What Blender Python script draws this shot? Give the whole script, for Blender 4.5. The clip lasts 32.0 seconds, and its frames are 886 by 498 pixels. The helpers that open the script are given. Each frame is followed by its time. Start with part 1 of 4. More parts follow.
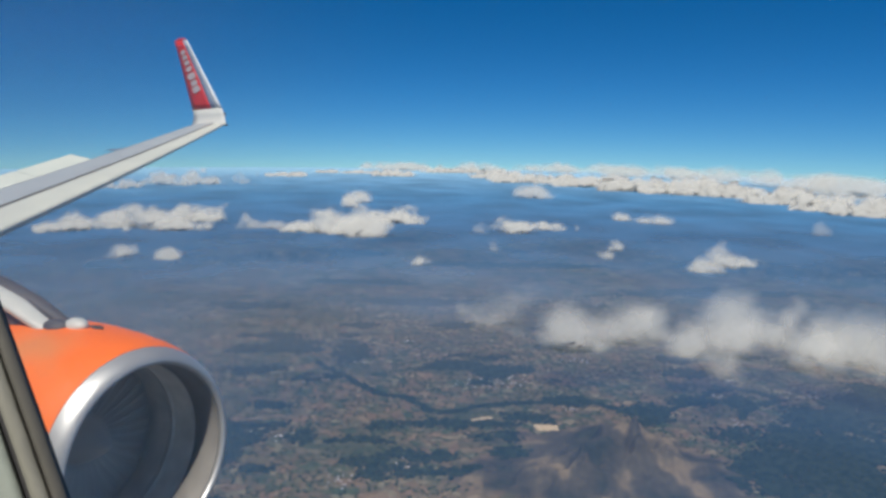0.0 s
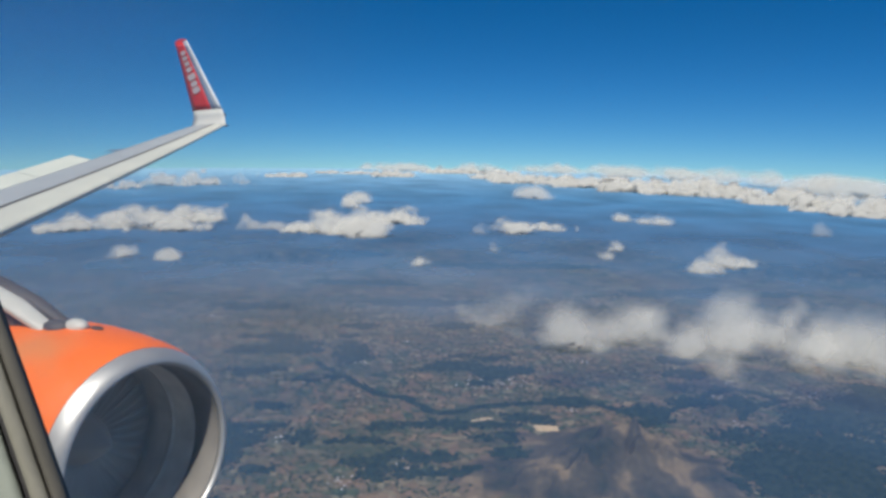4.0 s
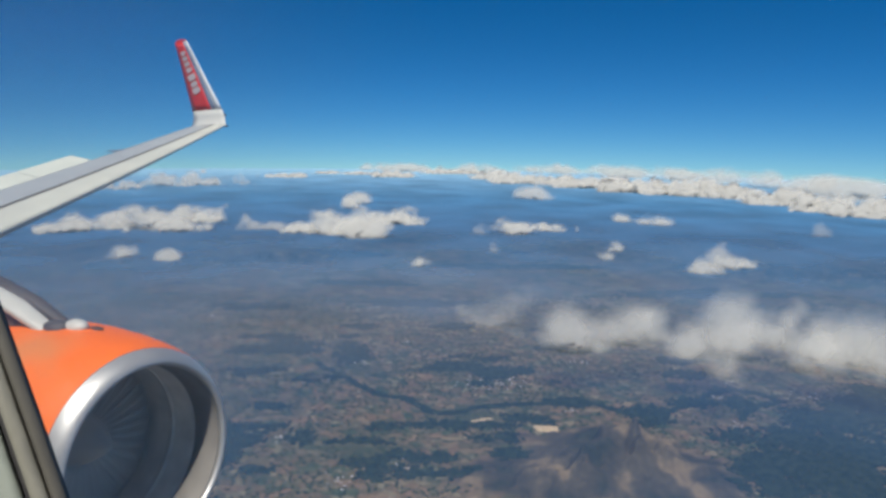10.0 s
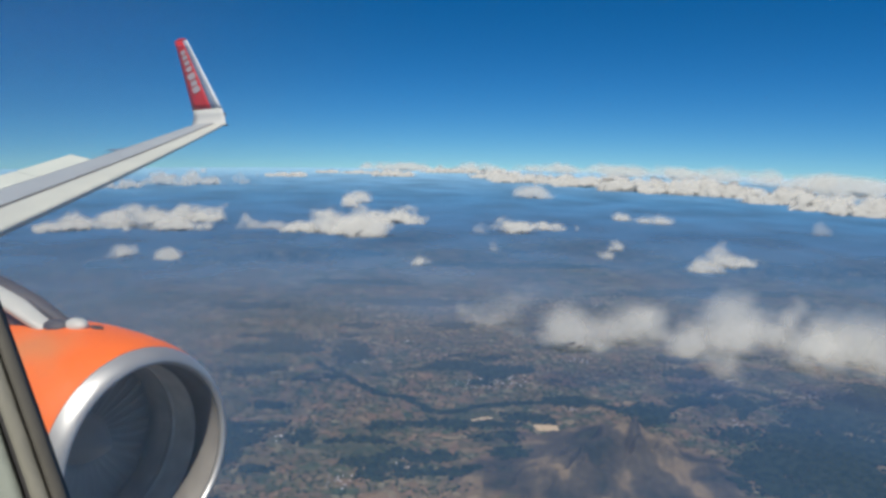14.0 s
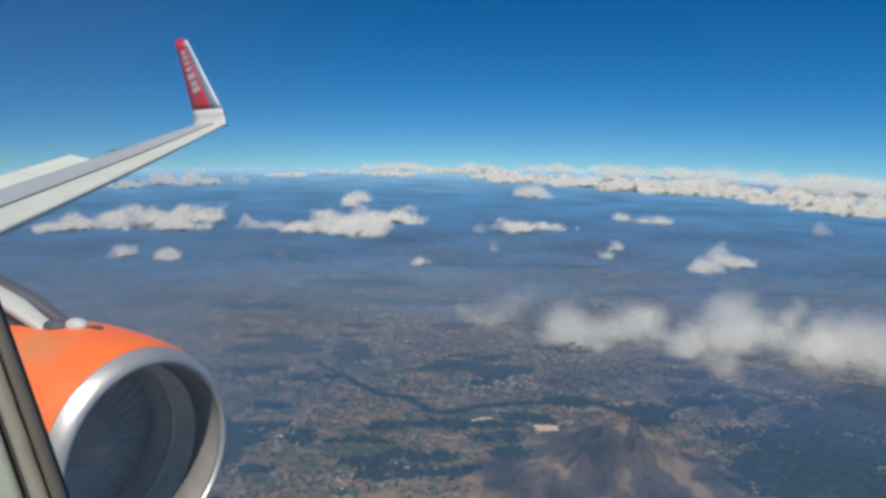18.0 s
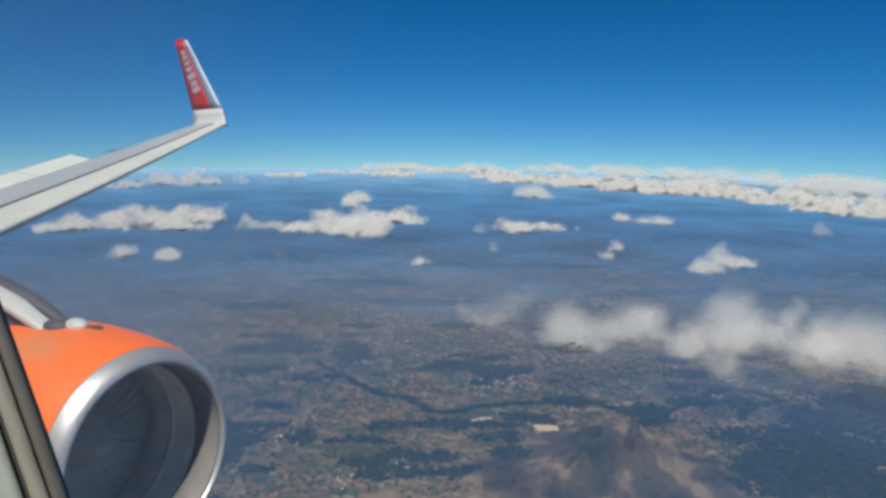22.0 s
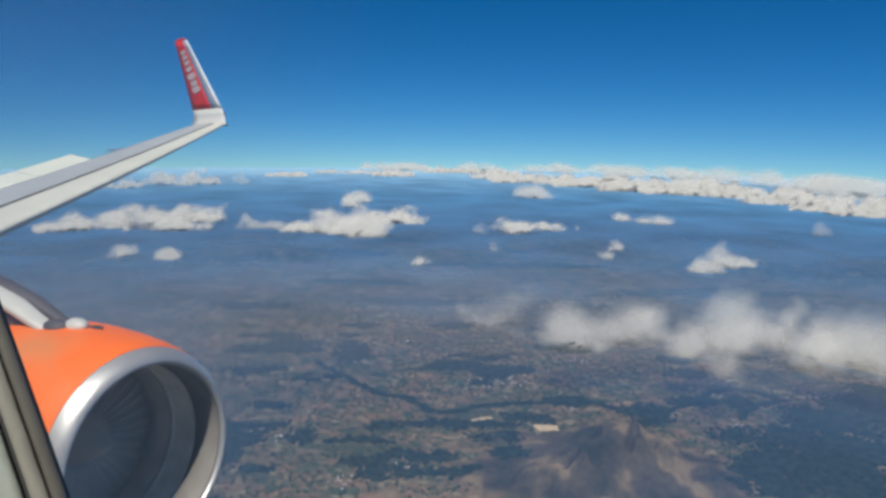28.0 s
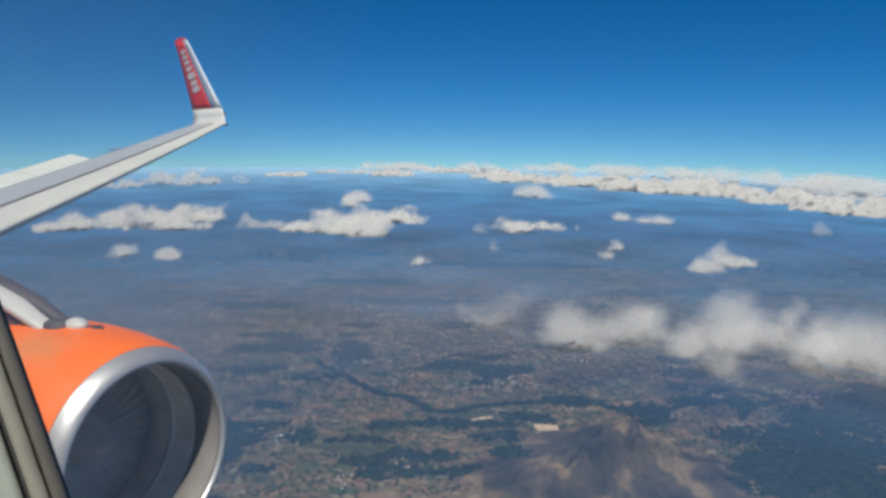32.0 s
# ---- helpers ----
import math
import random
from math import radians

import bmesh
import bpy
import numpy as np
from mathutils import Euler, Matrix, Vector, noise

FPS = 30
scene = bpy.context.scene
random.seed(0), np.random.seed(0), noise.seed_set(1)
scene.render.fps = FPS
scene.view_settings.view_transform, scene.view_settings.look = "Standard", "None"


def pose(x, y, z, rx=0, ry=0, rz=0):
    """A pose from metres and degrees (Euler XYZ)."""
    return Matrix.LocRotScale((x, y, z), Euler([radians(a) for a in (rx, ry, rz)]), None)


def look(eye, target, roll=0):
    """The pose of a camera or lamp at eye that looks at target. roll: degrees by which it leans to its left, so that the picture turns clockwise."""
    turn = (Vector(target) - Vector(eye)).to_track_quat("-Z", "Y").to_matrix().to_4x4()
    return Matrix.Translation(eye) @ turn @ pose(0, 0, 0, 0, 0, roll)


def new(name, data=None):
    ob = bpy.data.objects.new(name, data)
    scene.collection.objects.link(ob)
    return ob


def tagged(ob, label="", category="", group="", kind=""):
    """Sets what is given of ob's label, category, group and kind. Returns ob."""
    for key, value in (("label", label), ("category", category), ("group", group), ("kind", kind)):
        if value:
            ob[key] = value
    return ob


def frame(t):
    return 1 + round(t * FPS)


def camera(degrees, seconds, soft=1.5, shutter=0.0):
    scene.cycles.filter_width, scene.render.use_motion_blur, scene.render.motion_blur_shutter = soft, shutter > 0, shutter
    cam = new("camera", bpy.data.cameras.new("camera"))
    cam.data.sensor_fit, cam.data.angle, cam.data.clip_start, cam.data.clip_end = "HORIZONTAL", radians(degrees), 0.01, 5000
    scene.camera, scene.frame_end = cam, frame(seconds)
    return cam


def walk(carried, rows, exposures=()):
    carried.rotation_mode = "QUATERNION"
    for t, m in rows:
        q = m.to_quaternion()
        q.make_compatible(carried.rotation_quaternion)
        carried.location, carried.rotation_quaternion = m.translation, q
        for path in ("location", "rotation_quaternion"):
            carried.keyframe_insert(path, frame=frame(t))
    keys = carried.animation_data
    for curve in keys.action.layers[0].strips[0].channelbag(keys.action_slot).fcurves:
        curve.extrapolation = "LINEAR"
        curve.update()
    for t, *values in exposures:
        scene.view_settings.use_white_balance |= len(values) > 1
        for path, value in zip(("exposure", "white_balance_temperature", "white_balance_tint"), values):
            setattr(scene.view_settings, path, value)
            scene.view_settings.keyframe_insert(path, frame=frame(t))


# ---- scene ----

# ---------- camera and its walk ----------
cam = camera(66.2, 32.0, soft=3.2)
ALTITUDE = 260.0          # the land is a scale model of the country under a cruising aircraft
VIEW = pose(0, 0, ALTITUDE, 80.1, 0, 0) @ pose(0, 0, 0, 0, 0, 0.9)
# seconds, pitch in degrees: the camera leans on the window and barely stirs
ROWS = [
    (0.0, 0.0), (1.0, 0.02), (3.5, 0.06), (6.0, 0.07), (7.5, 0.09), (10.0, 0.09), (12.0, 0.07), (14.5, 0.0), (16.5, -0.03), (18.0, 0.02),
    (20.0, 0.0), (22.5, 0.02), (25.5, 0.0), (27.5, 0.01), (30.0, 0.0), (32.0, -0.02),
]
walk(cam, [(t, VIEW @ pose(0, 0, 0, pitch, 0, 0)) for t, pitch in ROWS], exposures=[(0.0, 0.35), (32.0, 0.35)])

# aircraft axes: x forward from the nose, y outboard over the left wing, z up
SEAT = pose(-5.1163, 1.727, 0.8364, 90 - 11.5554, 0, 28.0042) @ pose(0, 0, 0, 0, 0, -3.8141)
AIR = VIEW @ SEAT.inverted()

# ---------- world and sun ----------
SUN_ELEVATION, SUN_AZIMUTH = 63.0, 187.0     # azimuth clockwise from +y
world = bpy.data.worlds.new("sky")
scene.world = world
world.use_nodes = True
wn, wl = world.node_tree.nodes, world.node_tree.links
sky = wn.new("ShaderNodeTexSky")
sky.sky_type = 'NISHITA'
sky.sun_disc = False
sky.sun_elevation = radians(SUN_ELEVATION)
sky.sun_rotation = radians(SUN_AZIMUTH)
sky.altitude = 6000
sky.air_density = 1.3
sky.dust_density = 1.0
sky.ozone_density = 3.0
tc = wn.new("ShaderNodeTexCoord")
dip = wn.new("ShaderNodeVectorMath")          # from this height the horizon lies below eye level
dip.operation = 'ADD'
dip.inputs[1].default_value = (0, 0, 0.075)
nrm = wn.new("ShaderNodeVectorMath")
nrm.operation = 'NORMALIZE'
wl.new(tc.outputs["Generated"], dip.inputs[0])
wl.new(dip.outputs[0], nrm.inputs[0])
wl.new(nrm.outputs[0], sky.inputs["Vector"])
hue = wn.new("ShaderNodeHueSaturation")
hue.inputs["Saturation"].default_value = 1.40
air_tint = wn.new("ShaderNodeVectorMath")
air_tint.operation = 'MULTIPLY'
air_tint.inputs[1].default_value = (0.70, 0.95, 1.0)
wl.new(sky.outputs[0], hue.inputs["Color"])
wl.new(hue.outputs[0], air_tint.inputs[0])
wl.new(air_tint.outputs[0], wn["Background"].inputs[0])
wn["Background"].inputs[1].default_value = 0.067

sun = new("sun", bpy.data.lights.new("sun", 'SUN'))
sun.data.energy = 3.9
sun.data.angle = radians(0.5)
sun.data.color = (1.0, 0.95, 0.86)
sa, se = radians(SUN_AZIMUTH), radians(SUN_ELEVATION)
SUNWARD = Vector((math.sin(sa) * math.cos(se), math.cos(sa) * math.cos(se), math.sin(se)))
sun.matrix_world = look(SUNWARD * 900, (0, 0, 0))


# ---------- helpers ----------
def mesh_of(name, verts, faces, smooth=True):
    me = bpy.data.meshes.new(name)
    me.from_pydata([tuple(v) for v in verts], [], [tuple(f) for f in faces])
    me.update()
    if smooth:
        me.polygons.foreach_set("use_smooth", [True] * len(me.polygons))
    return me


def mesh_np(name, verts, tris, smooth=True):
    """A mesh from arrays of vertices and triangles."""
    me = bpy.data.meshes.new(name)
    me.vertices.add(len(verts))
    me.vertices.foreach_set("co", np.asarray(verts, np.float32).ravel())
    n = len(tris)
    me.loops.add(n * 3)
    me.loops.foreach_set("vertex_index", np.asarray(tris, np.int32).ravel())
    me.polygons.add(n)
    me.polygons.foreach_set("loop_start", np.arange(0, n * 3, 3, dtype=np.int32))
    me.polygons.foreach_set("use_smooth", np.full(n, smooth))
    me.update(calc_edges=True)
    return me


def part(name, me, material, parent=None, label=""):
    ob = new(name, me)
    if material:
        me.materials.clear()
        me.materials.append(material)
    if parent:
        ob.parent = parent
    return tagged(ob, label)


def lattice(p, seed=0):
    """Smooth value noise in -1..1 at an array of places."""
    p = np.asarray(p, np.float64)
    i = np.floor(p).astype(np.int64)
    f = p - i
    f = f * f * (3 - 2 * f)

    def h(a, b, c):
        n = (a * 374761393 + b * 668265263 + c * 2147483647 + seed * 144665) & 0xFFFFFFFF
        n = ((n ^ (n >> 13)) * 1274126177) & 0xFFFFFFFF
        return ((n ^ (n >> 16)) & 0xFFFF) / 32767.5 - 1
    out = 0
    for dx in (0, 1):
        for dy in (0, 1):
            for dz in (0, 1):
                w = (f[:, 0] if dx else 1 - f[:, 0]) * (f[:, 1] if dy else 1 - f[:, 1]) * (f[:, 2] if dz else 1 - f[:, 2])
                out = out + w * h(i[:, 0] + dx, i[:, 1] + dy, i[:, 2] + dz)
    return out


def fbm(p, octaves=4, seed=0):
    out, a, q = 0, 1.0, np.asarray(p, np.float64)
    for k in range(octaves):
        out = out + a * lattice(q, seed + k)
        a, q = a * 0.5, q * 2.03
    return out


def flat(xy, scale):
    xy = np.asarray(xy, np.float64)
    return np.column_stack([xy[:, 0] / scale, xy[:, 1] / scale, np.full(len(xy), 3.7)])


# ---------- materials ----------
def material(name):
    m = bpy.data.materials.new(name)
    m.use_nodes = True
    return m, m.node_tree.nodes, m.node_tree.links, m.node_tree.nodes["Principled BSDF"]


def ramp(nodes, stops, mode='LINEAR'):
    r = nodes.new("ShaderNodeValToRGB")
    r.color_ramp.interpolation = mode
    e = r.color_ramp.elements
    while len(e) < len(stops):
        e.new(0.5)
    for k, (at, c) in enumerate(stops):
        e[k].position, e[k].color = at, (*c, 1)
    return r


def paint(name, colour, rough=0.4, metal=0.0, grime_or_glare=0.12, scale=3.0, bump=0.0, coat=0.0):
    """Paint or metal with soft streaks of grime at two scales."""
    m, n, l, b = material(name)
    b.inputs["Roughness"].default_value = rough
    b.inputs["Metallic"].default_value = metal
    b.inputs["Coat Weight"].default_value = coat
    co = n.new("ShaderNodeTexCoord")
    big, small = n.new("ShaderNodeTexNoise"), n.new("ShaderNodeTexNoise")
    big.inputs["Scale"].default_value, small.inputs["Scale"].default_value = scale, scale * 14
    big.inputs["Detail"].default_value = 5
    l.new(co.outputs["Object"], big.inputs["Vector"])
    l.new(co.outputs["Object"], small.inputs["Vector"])
    mix = n.new("ShaderNodeMath")
    mix.operation = 'MULTIPLY_ADD'
    l.new(small.outputs["Fac"], mix.inputs[0])
    mix.inputs[1].default_value = 0.4
    l.new(big.outputs["Fac"], mix.inputs[2])
    c = ramp(n, [(0.35, [v * (1 - grime_or_glare) for v in colour]), (0.95, [min(1, v * (1 + grime_or_glare * 0.5)) for v in colour])])
    l.new(mix.outputs[0], c.inputs[0])
    l.new(c.outputs[0], b.inputs["Base Color"])
    rr = n.new("ShaderNodeMapRange")
    rr.inputs["To Min"].default_value, rr.inputs["To Max"].default_value = rough * 0.8, min(1, rough * 1.3)
    l.new(big.outputs["Fac"], rr.inputs["Value"])
    l.new(rr.outputs[0], b.inputs["Roughness"])
    if bump:
        bp = n.new("ShaderNodeBump")
        bp.inputs["Strength"].default_value, bp.inputs["Distance"].default_value = bump, 0.01
        l.new(small.outputs["Fac"], bp.inputs["Height"])
        l.new(bp.outputs[0], b.inputs["Normal"])
    return m


ORANGE = paint("orange_paint", (0.90, 0.165, 0.012), 0.42, grime_or_glare=0.10, scale=1.2)
on, ol, ob_ = ORANGE.node_tree.nodes, ORANGE.node_tree.links, ORANGE.node_tree.nodes["Principled BSDF"]
stain, sr, sm = on.new("ShaderNodeTexNoise"), on.new("ShaderNodeMapRange"), on.new("ShaderNodeMix")
stain.inputs["Scale"].default_value, stain.inputs["Detail"].default_value = 0.9, 3
sr.inputs["From Min"].default_value, sr.inputs["From Max"].default_value, sr.inputs["To Max"].default_value = 0.48, 0.68, 0.55
sm.data_type = 'RGBA'
sm.inputs[7].default_value = (0.52, 0.26, 0.10, 1)
oc = on.new("ShaderNodeTexCoord")
ol.new(oc.outputs["Object"], stain.inputs["Vector"])
ol.new(stain.outputs["Fac"], sr.inputs["Value"])
ol.new(sr.outputs[0], sm.inputs[0])
ol.new(ob_.inputs["Base Color"].links[0].from_socket, sm.inputs[6])
ol.new(sm.outputs[2], ob_.inputs["Base Color"])
RED = paint("red_paint", (0.62, 0.035, 0.03), 0.4, grime_or_glare=0.14)
LIP = paint("brushed_aluminium", (0.50, 0.50, 0.49), 0.40, 0.62, 0.12, 2.0)
SLAT = paint("pale_grey_slat_paint", (0.57, 0.58, 0.51), 0.5, grime_or_glare=0.12, scale=2.0)
WING = paint("mid_grey_wing_paint", (0.38, 0.41, 0.42), 0.5, grime_or_glare=0.16, scale=1.5)
# flap colour lightened to imitate its brighter angle to the light
FLAP = paint("flap_paint_lit", (0.63, 0.66, 0.58), 0.5, grime_or_glare=0.1)
WHITE = paint("white_paint", (0.54, 0.54, 0.50), 0.42, grime_or_glare=0.1, coat=0.2)
EDGE = paint("bright_metal_edge", (0.74, 0.74, 0.72), 0.45, 0.2, grime_or_glare=0.1)
DARK = paint("dark_seal", (0.035, 0.035, 0.038), 0.7, grime_or_glare=0.3)
SEAL_AND_SHADE = paint("grey_brown_seal_and_shade", (0.09, 0.085, 0.075), 0.7, grime_or_glare=0.2, scale=20)
PYLON_DARK = paint("dark_grey_pylon_and_shade", (0.075, 0.07, 0.08), 0.6, grime_or_glare=0.2)
SHADE_AND_FAIRING = paint("blue_grey_shade_and_fairing", (0.22, 0.27, 0.36), 0.4, grime_or_glare=0.2)
DUCT = paint("inlet_liner", (0.76, 0.67, 0.55), 0.8, grime_or_glare=0.35, scale=4)
THROAT = paint("throat_liner", (0.22, 0.205, 0.185), 0.6, grime_or_glare=0.3, scale=3)
BLADE = paint("titanium_blade", (0.66, 0.55, 0.43), 0.8, 0.0, 0.15)
LETTER = paint("pale_mark", (0.55, 0.46, 0.45), 0.5)
BEZEL = paint("beige_grey_window_frame", (0.22, 0.215, 0.185), 0.6, grime_or_glare=0.2, scale=20, bump=0.1)
BEZEL_PALE = paint("pale_window_frame", (0.27, 0.30, 0.27), 0.6, grime_or_glare=0.15, scale=20, bump=0.1)

FIELD_COLOURS = [(0.0, (0.153, 0.112, 0.073)), (0.13, (0.225, 0.176, 0.108)), (0.25, (0.080, 0.103, 0.056)), (0.36, (0.185, 0.131, 0.082)),
                 (0.50, (0.045, 0.073, 0.044)), (0.60, (0.289, 0.244, 0.150)), (0.70, (0.112, 0.112, 0.073)), (0.78, (0.061, 0.092, 0.052)), (0.90, (0.208, 0.146, 0.092))]


def field_material(name, island):
    m, n, l, b = material(name)
    b.inputs["Roughness"].default_value = 1.0
    b.inputs["Specular IOR Level"].default_value = 0.1
    src = n.new("ShaderNodeNewGeometry").outputs["Random Per Island"] if island else n.new("ShaderNodeObjectInfo").outputs["Random"]
    c = ramp(n, FIELD_COLOURS, 'CONSTANT')
    l.new(src, c.inputs[0])
    co = n.new("ShaderNodeNewGeometry")
    t1, t2 = n.new("ShaderNodeTexNoise"), n.new("ShaderNodeTexNoise")
    t1.inputs["Scale"].default_value, t2.inputs["Scale"].default_value = 0.16, 0.9
    t1.inputs["Detail"].default_value = 4
    l.new(co.outputs["Position"], t1.inputs["Vector"])
    l.new(co.outputs["Position"], t2.inputs["Vector"])
    v = n.new("ShaderNodeMath")
    v.operation = 'ADD'
    l.new(t1.outputs["Fac"], v.inputs[0])
    l.new(t2.outputs["Fac"], v.inputs[1])
    r = n.new("ShaderNodeMapRange")
    r.inputs["From Min"].default_value, r.inputs["From Max"].default_value = 0.6, 1.4
    r.inputs["To Min"].default_value, r.inputs["To Max"].default_value = 0.55, 1.35
    l.new(v.outputs[0], r.inputs["Value"])
    mul = n.new("ShaderNodeVectorMath")
    mul.operation = 'SCALE'
    l.new(c.outputs[0], mul.inputs[0])
    l.new(r.outputs[0], mul.inputs["Scale"])
    # neighbouring fields share soils: tracts of red-brown, straw and green country at two scales
    soil, tract = n.new("ShaderNodeTexNoise"), n.new("ShaderNodeTexNoise")
    soil.inputs["Scale"].default_value, soil.inputs["Detail"].default_value, soil.inputs["Roughness"].default_value = 0.045, 5, 0.65
    tract.inputs["Scale"].default_value, tract.inputs["Detail"].default_value = 0.013, 4
    wide_ = n.new("ShaderNodeMapping")
    wide_.inputs["Scale"].default_value = (0.6, 1.0, 1.0)
    l.new(co.outputs["Position"], wide_.inputs["Vector"])
    l.new(wide_.outputs[0], soil.inputs["Vector"])
    l.new(wide_.outputs[0], tract.inputs["Vector"])
    earth = ramp(n, [(0.32, (0.035, 0.060, 0.040)), (0.42, (0.075, 0.090, 0.045)), (0.49, (0.15, 0.125, 0.065)), (0.56, (0.25, 0.150, 0.080)), (0.66, (0.33, 0.215, 0.115))])
    l.new(soil.outputs["Fac"], earth.inputs[0])
    shared = n.new("ShaderNodeMix")
    shared.data_type = 'RGBA'
    shared.inputs[0].default_value = 0.40
    l.new(mul.outputs[0], shared.inputs[6])
    l.new(earth.outputs[0], shared.inputs[7])
    tr_ = n.new("ShaderNodeMapRange")
    tr_.inputs["From Min"].default_value, tr_.inputs["From Max"].default_value = 0.50, 0.66
    tr_.inputs["To Max"].default_value = 0.75
    l.new(tract.outputs["Fac"], tr_.inputs["Value"])
    green = n.new("ShaderNodeMix")
    green.data_type = 'RGBA'
    green.inputs[7].default_value = (0.06, 0.075, 0.042, 1)
    l.new(tr_.outputs[0], green.inputs[0])
    l.new(shared.outputs[2], green.inputs[6])
    l.new(green.outputs[2], b.inputs["Base Color"])
    return m


FIELD_ONE = field_material("field_soil_and_crop", False)
FIELD_MANY = field_material("field_patchwork", True)


def land_material():
    m, n, l, b = material("open_country")
    b.inputs["Roughness"].default_value = 1.0
    b.inputs["Specular IOR Level"].default_value = 0.1
    co = n.new("ShaderNodeNewGeometry")
    big, mid, fine, cells = (n.new("ShaderNodeTexNoise"), n.new("ShaderNodeTexNoise"), n.new("ShaderNodeTexNoise"), n.new("ShaderNodeTexVoronoi"))
    for node, s in ((big, 0.006), (mid, 0.03), (fine, 0.25), (cells, 0.045)):
        node.inputs["Scale"].default_value = s
        l.new(co.outputs["Position"], node.inputs["Vector"])
    for node in (big, mid, fine):
        node.inputs["Detail"].default_value = 6
    base = ramp(n, [(0.30, (0.045, 0.065, 0.03)), (0.45, (0.10, 0.085, 0.045)), (0.58, (0.19, 0.12, 0.075)), (0.75, (0.24, 0.16, 0.10))])
    s = n.new("ShaderNodeMath")
    s.operation = 'MULTIPLY_ADD'
    l.new(mid.outputs["Fac"], s.inputs[0])
    s.inputs[1].default_value = 0.5
    half = n.new("ShaderNodeMath")
    half.operation = 'MULTIPLY'
    half.inputs[1].default_value = 0.5
    l.new(big.outputs["Fac"], half.inputs[0])
    l.new(half.outputs[0], s.inputs[2])
    l.new(s.outputs[0], base.inputs[0])
    sep = n.new("ShaderNodeSeparateColor")
    l.new(cells.outputs["Color"], sep.inputs[0])
    cc = ramp(n, FIELD_COLOURS, 'CONSTANT')
    l.new(sep.outputs[0], cc.inputs[0])
    mx = n.new("ShaderNodeMix")
    mx.data_type = 'RGBA'
    mx.inputs[0].default_value = 0.45
    l.new(base.outputs[0], mx.inputs[6])
    l.new(cc.outputs[0], mx.inputs[7])
    # bare slopes on the hills
    z = n.new("ShaderNodeSeparateXYZ")
    l.new(co.outputs["Position"], z.inputs[0])
    hr = n.new("ShaderNodeMapRange")
    hr.inputs["From Min"].default_value, hr.inputs["From Max"].default_value = 0.2, 2.2
    l.new(z.outputs["Z"], hr.inputs["Value"])
    bare = ramp(n, [(0.36, (0.042, 0.046, 0.034)), (0.48, (0.072, 0.062, 0.046)), (0.56, (0.105, 0.088, 0.060)), (0.64, (0.22, 0.165, 0.10))])
    l.new(mid.outputs["Fac"], bare.inputs[0])
    mh = n.new("ShaderNodeMix")
    mh.data_type = 'RGBA'
    l.new(hr.outputs[0], mh.inputs[0])
    l.new(mx.outputs[2], mh.inputs[6])
    l.new(bare.outputs[0], mh.inputs[7])
    fr = n.new("ShaderNodeMapRange")
    fr.inputs["From Min"].default_value, fr.inputs["From Max"].default_value = 0.3, 0.7
    fr.inputs["To Min"].default_value, fr.inputs["To Max"].default_value = 0.82, 1.15
    l.new(fine.outputs["Fac"], fr.inputs["Value"])
    mul = n.new("ShaderNodeVectorMath")
    mul.operation = 'SCALE'
    l.new(mh.outputs[2], mul.inputs[0])
    l.new(fr.outputs[0], mul.inputs["Scale"])
    l.new(mul.outputs[0], b.inputs["Base Color"])
    return m


LAND = land_material()


def rough_material(name, dark, light, scale):
    m, n, l, b = material(name)
    b.inputs["Roughness"].default_value = 1.0
    b.inputs["Specular IOR Level"].default_value = 0.05
    co, t = n.new("ShaderNodeNewGeometry"), n.new("ShaderNodeTexNoise")
    t.inputs["Scale"].default_value = scale
    t.inputs["Detail"].default_value = 6
    l.new(co.outputs["Position"], t.inputs["Vector"])
    c = ramp(n, [(0.35, dark), (0.68, light)])
    l.new(t.outputs["Fac"], c.inputs[0])
    l.new(c.outputs[0], b.inputs["Base Color"])
    return m


WOOD = rough_material("dark_woodland", (0.018, 0.030, 0.020), (0.046, 0.060, 0.038), 0.15)
TREES = rough_material("hedge_leaves", (0.025, 0.04, 0.02), (0.06, 0.075, 0.035), 0.3)
QUARRY = rough_material("pale_quarry_stone", (0.48, 0.35, 0.20), (0.72, 0.57, 0.37), 0.5)
HOUSES = rough_material("pale_house_walls_and_roofs", (0.40, 0.30, 0.24), (0.75, 0.72, 0.68), 0.8)


def even_light(n, l, socket, share):
    """Light scattered many times inside a cloud: shade it more like a level sheet than a hard body."""
    g, a, b_, c = n.new("ShaderNodeNewGeometry"), n.new("ShaderNodeVectorMath"), n.new("ShaderNodeVectorMath"), n.new("ShaderNodeVectorMath")
    a.operation, b_.operation, c.operation = 'SCALE', 'ADD', 'NORMALIZE'
    a.inputs["Scale"].default_value = 1 - share
    b_.inputs[1].default_value = (0, -0.3 * share, share)
    l.new(g.outputs["Normal"], a.inputs[0])
    l.new(a.outputs[0], b_.inputs[0])
    l.new(b_.outputs[0], c.inputs[0])
    l.new(c.outputs[0], socket)


